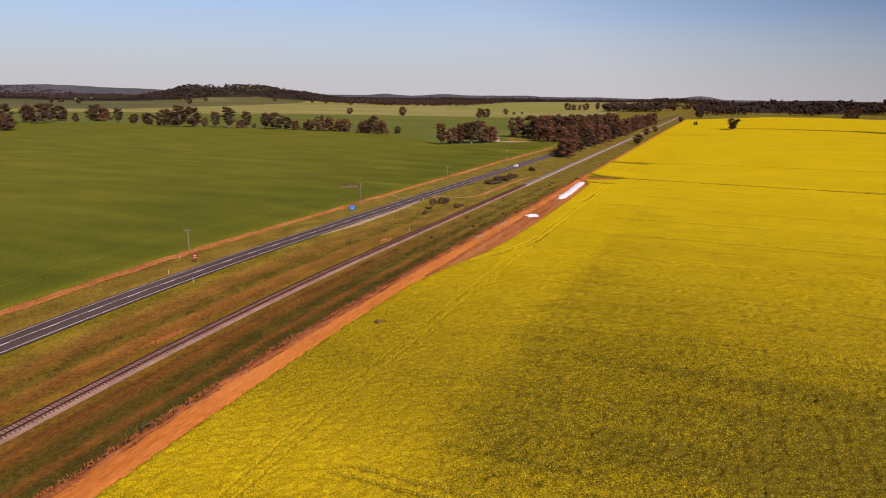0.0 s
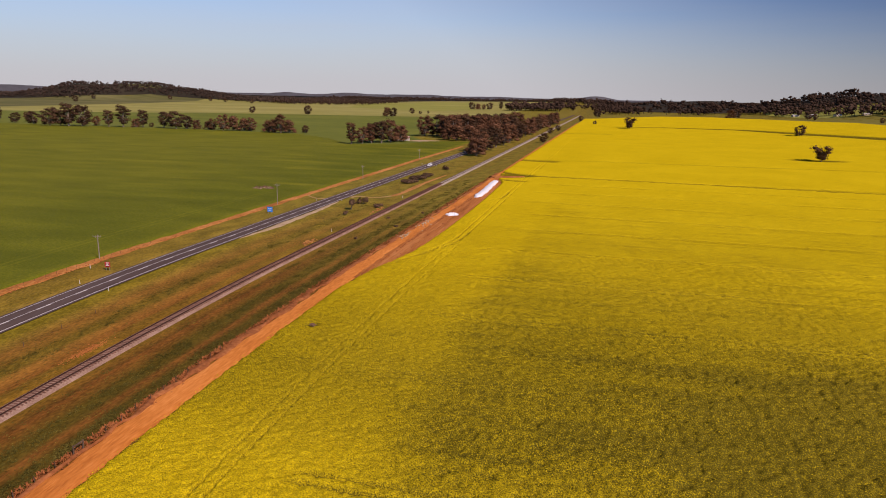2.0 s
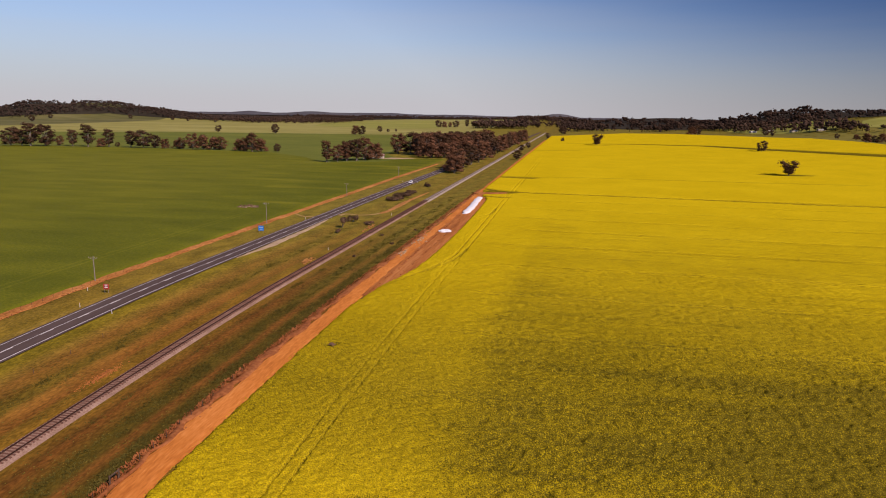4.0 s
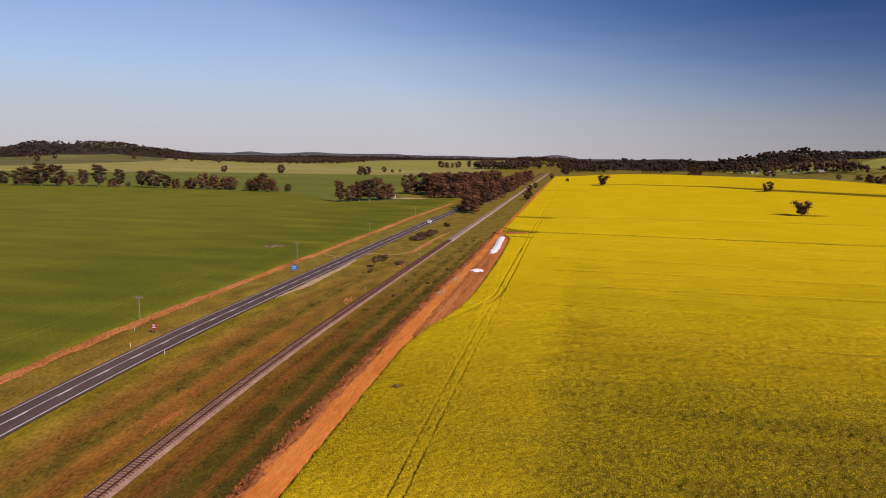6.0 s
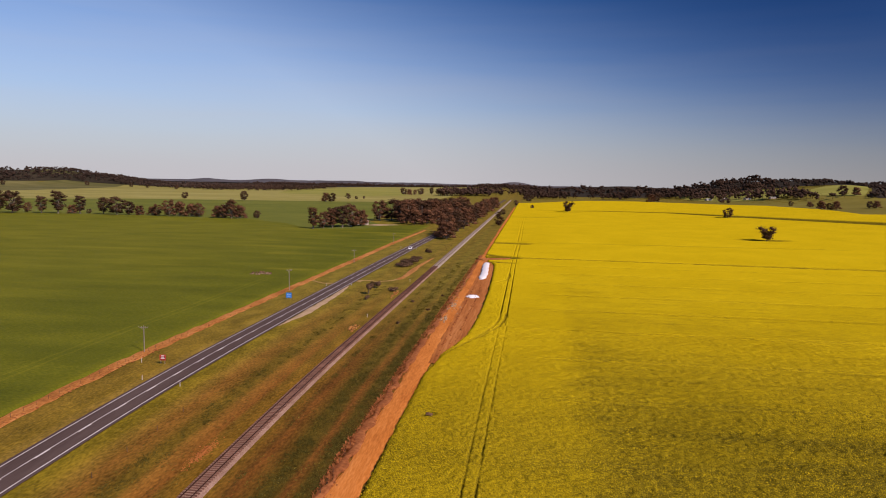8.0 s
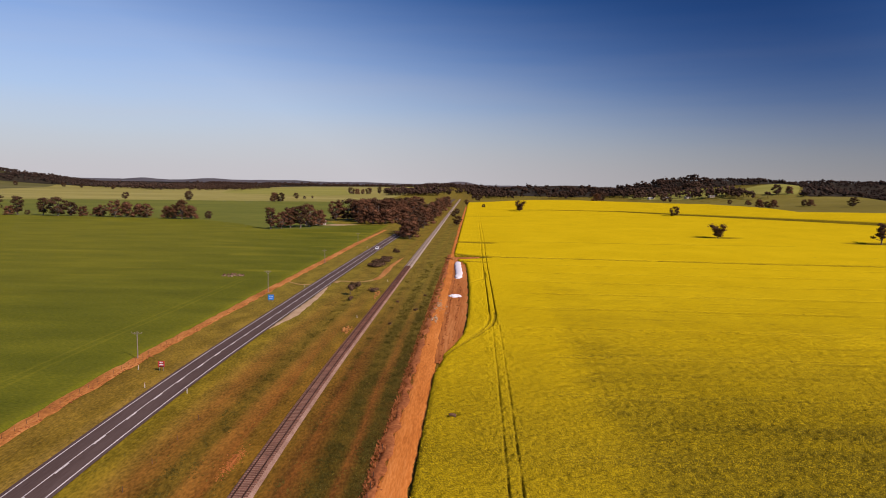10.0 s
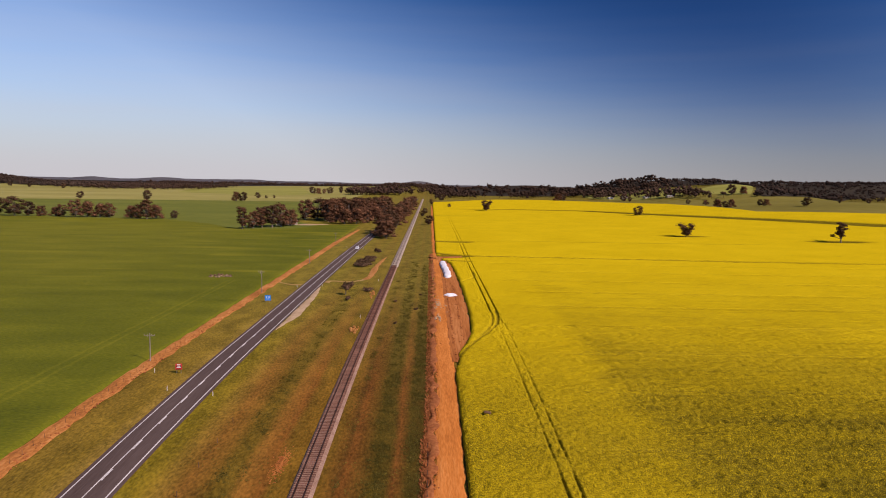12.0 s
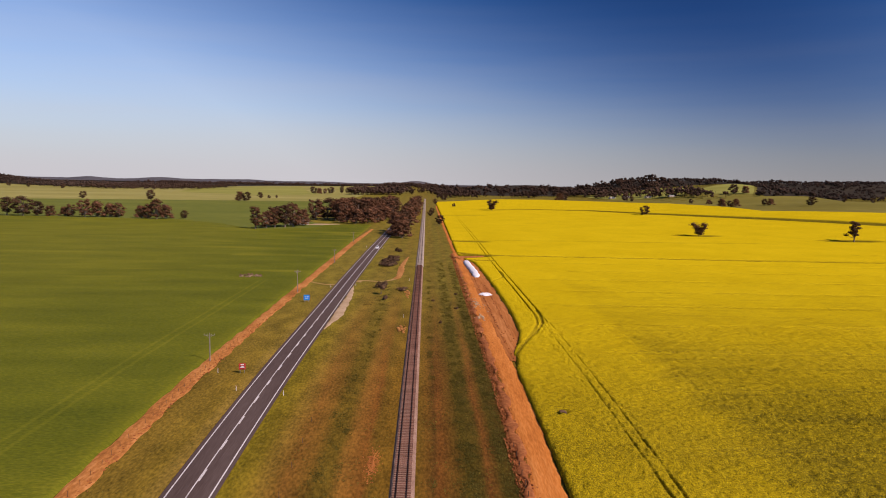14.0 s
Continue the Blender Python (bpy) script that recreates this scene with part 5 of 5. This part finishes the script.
rubble("pale_chips", 22.6, 216, 2.0, 14, 9, 108, M_GRAVEL, "few pale chips on the worked earth", 0.2, 0.4, 0.16)
rubble("bare_spoil", -3.9, 94.5, 0.45, 2.4, 420, 109, M_WORKED, "crumbled red earth beside the railway", 0.05, 0.15, -0.05)
rubble("firebreak_clods", -41.5, 130, 0.35, 55, 240, 110, M_BERM, "dark clods along the firebreak edge", 0.10, 0.30, 0.05)
rubble("dark_litter", 28.5, 116, 0.45, 0.25, 16, 115, M_SHRUB, "low dark heap of litter in a gap of the canola", 0.16, 0.36, 0.75)
rubble("orange_spoil", -2.9, 181, 0.5, 2.2, 26, 103, M_PIT, "small orange spoil heaps beside the railway", 0.25, 0.6)
rubble("orange_spoil_far", -2.7, 240, 0.4, 5.0, 22, 105, M_PIT, "small orange spoil heaps beside the railway", 0.25, 0.6)
rubble("berm_clods", 18.9, 160, 0.45, 52, 950, 106, M_BERM, "dark red clods along the track edge", 0.06, 0.22, 0.12)


# ---- car on the road ----
def car():
    root = new("car")
    bm = bmesh.new()
    prof = [(-2.3, 0.35), (-2.32, 0.62), (-2.2, 0.80), (-1.15, 0.98), (-0.45, 1.45), (1.15, 1.50), (2.0, 1.08), (2.28, 1.0), (2.32, 0.40)]
    rings = []
    for s, tuck in ((-0.92, 0.0), (-0.80, 0.10), (0.80, 0.10), (0.92, 0.0)):
        rings.append([bm.verts.new((s * (1 - 0.16 * max(0, z - 0.95)), y, z + (tuck if z > 1.3 else tuck * 0.3))) for y, z in prof])
    for a, b in zip(rings, rings[1:]):
        for i in range(len(prof)):
            j = (i + 1) % len(prof)
            bm.faces.new((a[i], a[j], b[j], b[i]))
    bm.faces.new(rings[0])
    bm.faces.new(rings[-1][::-1])
    part("body", bm_mesh("body", bm, M_CARPAINT), root, "white painted body")
    part("windscreen", box_mesh("windscreen", 1.35, 0.03, 0.72, M_GLASS, (0, 0, 0)), root, "", Matrix.Translation((0, -0.84, 1.27)) @ Euler((radians(-58), 0, 0)).to_matrix().to_4x4())
    part("rear_window", box_mesh("rear_window", 1.3, 0.03, 0.7, M_GLASS), root, "", Matrix.Translation((0, 1.62, 1.33)) @ Euler((radians(62), 0, 0)).to_matrix().to_4x4())
    for sx in (-1, 1):
        part("side_window", box_mesh("side_window", 0.03, 1.7, 0.36, M_GLASS, (sx * 0.865, 0.3, 1.22), 0.01), root)
        part("headlight", box_mesh("headlight", 0.34, 0.06, 0.16, M_STEEL, (sx * 0.66, -2.3, 0.72), 0.02), root)
        for y in (-1.4, 1.4):
            bm = bmesh.new()
            bm_tube(bm, [(sx * 0.70, y, 0.33), (sx * 0.93, y, 0.33)], [0.33, 0.33], 16)
            wheel = part("wheel", bm_mesh("wheel", bm, M_BLACK), root, "black tyre")
            bm = bmesh.new()
            bm_tube(bm, [(sx * 0.90, y, 0.33), (sx * 0.945, y, 0.33)], [0.2, 0.18], 12)
            part("rim", bm_mesh("rim", bm, M_STEEL), wheel)
    return tagged(root, "white sedan car on the country road", "car")


sedan = car()
sedan.matrix_basis = pose(-24.6, 392, 0.22 + height_at(-24.6, 392))


# ---- farm buildings ----
def farm_shed(x, y, w, d, h, turn, roof, label):
    root = new("farm_shed")
    root.matrix_basis = pose(x, y, height_at(x, y) - 0.1, 0, 0, turn)
    for sx, sy, lx, ly in ((0, -d / 2, w, 0.2), (0, d / 2, w, 0.2), (-w / 2, 0, 0.2, d - 0.2), (w / 2, 0, 0.2, d - 0.2)):
        part("wall", box_mesh("wall", lx, ly, h, M_WALL, (sx, sy, h / 2)), root)
    e = 0.5
    vs = [(-w / 2 - e, -d / 2 - e, h), (w / 2 + e, -d / 2 - e, h), (w / 2 + e, 0, h + d * 0.22), (-w / 2 - e, 0, h + d * 0.22), (-w / 2 - e, d / 2 + e, h), (w / 2 + e, d / 2 + e, h)]
    vs += [(a, b, c - 0.18) for a, b, c in vs]
    fs = [(0, 1, 2, 3), (3, 2, 5, 4), (6, 9, 8, 7), (9, 10, 11, 8), (0, 6, 7, 1), (4, 5, 11, 10), (0, 3, 9, 6), (3, 4, 10, 9), (1, 7, 8, 2), (2, 8, 11, 5)]
    part("roof", mesh_of("roof", vs, fs, roof), root)
    part("door", box_mesh("door", w * 0.25, 0.08, h * 0.8, M_STEEL, (w * 0.2, -d / 2 - 0.13, h * 0.4)), root)
    part("window", box_mesh("window", w * 0.15, 0.08, h * 0.3, M_GLASS, (-w * 0.2, -d / 2 - 0.13, h * 0.6)), root)
    return tagged(root, label, "farm shed", "farm buildings")


farm_shed(-103, 588, 10, 7, 2.6, 8, M_ROOF, "farm shed with a faded pink roof among gum trees")
farm_shed(-110, 580, 7, 6, 2.2, 5, M_ROOF, "small shed with a faded pink roof among gum trees")
ribbon("farm_yard", [(582, -98, -86), (590, -99, -80), (600, -96, -72)], M_GRAVEL, 0.2, "pale bare farm yard beside the sheds", "yard", seg=1.5, ragged=0.8, seed=44, cols=10)
for x, y, t in ((432, 1560, 20), (458, 1530, -10), (486, 1470, 30), (520, 1420, 5)):
    farm_shed(x, y, 13, 8, 3.0, t, M_TIN, "farmhouse with a pale tin roof among trees")
farm_shed(-1905, 1700, 52, 16, 4.5, 35, M_TIN, "long pale-roofed farm shed before the far woods")

# ---- sleepers of the railway ----
sleeper_bm = bmesh.new()
bm_box(sleeper_bm, 2.5, 0.23, 0.14, None, 0.012)
sleeper_me = bm_mesh("sleeper", sleeper_bm, M_SLEEPER)
STEP = 0.66
for i in range(300):
    y = 46 + i * STEP
    part("sleeper", sleeper_me, track, "", pose(0.72 + random.uniform(-0.03, 0.03), y, 0.39 + height_at(0.7, y), 0, 0, random.uniform(-0.6, 0.6)))
vs, fs = [], []
for y in list(np.arange(-100, 45, STEP)) + list(np.arange(46 + 300 * STEP, 321, STEP)):
    k, g = len(vs), height_at(0.7, y)
    for dz in (g + 0.32, g + 0.46):
        vs += [(-0.53, y - 0.115, dz), (1.97, y - 0.115, dz), (1.97, y + 0.115, dz), (-0.53, y + 0.115, dz)]
    fs += [(k + a, k + b, k + c, k + d) for a, b, c, d in ((4, 5, 6, 7), (0, 1, 5, 4), (1, 2, 6, 5), (2, 3, 7, 6), (3, 0, 4, 7))]
tagged(part("further_sleepers", mesh_of("further_sleepers", vs, fs, M_SLEEPER), track), kind="stuff")


# ---- old fence lines ----
def fence(name, spots, h, r, label, rails=()):
    """Weathered posts in a line, each a part; rails join two of them."""
    root = new(name)
    x0, y0 = spots[0]
    z0 = height_at(x0, y0)
    root.location = (x0, y0, z0)
    bm = bmesh.new()
    bm_tube(bm, [(0, 0, -0.25), (0, 0, h * 0.5), (0, 0, h)], [r * 1.1, r, r * 0.9], 6)
    me = bm_mesh("post", bm, M_OLDPOST)
    for x, y in spots:
        part("post", me, root, "", pose(x - x0, y - y0, height_at(x, y) - z0, random.uniform(-4, 4), random.uniform(-4, 4), 0))
    for (ax, ay), (bx, by) in rails:
        bm = bmesh.new()
        bm_tube(bm, [(ax - x0, ay - y0, height_at(ax, ay) - z0 + h * 0.85), (bx - x0, by - y0, height_at(bx, by) - z0 + h * 0.85)], [r, r], 6)
        part("rail", bm_mesh("rail", bm, M_OLDPOST), root, "timber strainer rail")
    return tagged(root, label, "fence")


M_OLDPOST = mat("weathered_post", [(0.07, 0.045, 0.03), (0.13, 0.085, 0.06), (0.20, 0.14, 0.10)], fine=5, coarse=0.6, bump=0.5, stretch=(1, 1, 0.3), vary=0.25)
fence("strainer_fence", [(17.85, 67.7), (17.95, 69.2)], 1.35, 0.11, "dark timber strainer posts joined by a rail", (((17.85, 67.7), (17.95, 69.2)),))
fence("boundary_fence", [(17.9 + random.uniform(-0.05, 0.05), y) for y in (55.4, 58.5, 61.5, 64.6, 73.4, 76.4, 79.5, 82.6, 85.7, 88.8, 92.0, 95.0, 98.2, 101.4)], 1.0, 0.055, "thin weathered fence posts beside the dirt track")
fence("firebreak_fence", [(-42.3 + random.uniform(-0.08, 0.08), 62 + 3.05 * k) for k in range(34)], 0.85, 0.03, "thin weathered fence posts along the firebreak")
fence("verge_posts", [(-15.4, 75.9 + 8.6 * k) for k in range(5)], 0.8, 0.045, "short weathered posts on the grass verge")
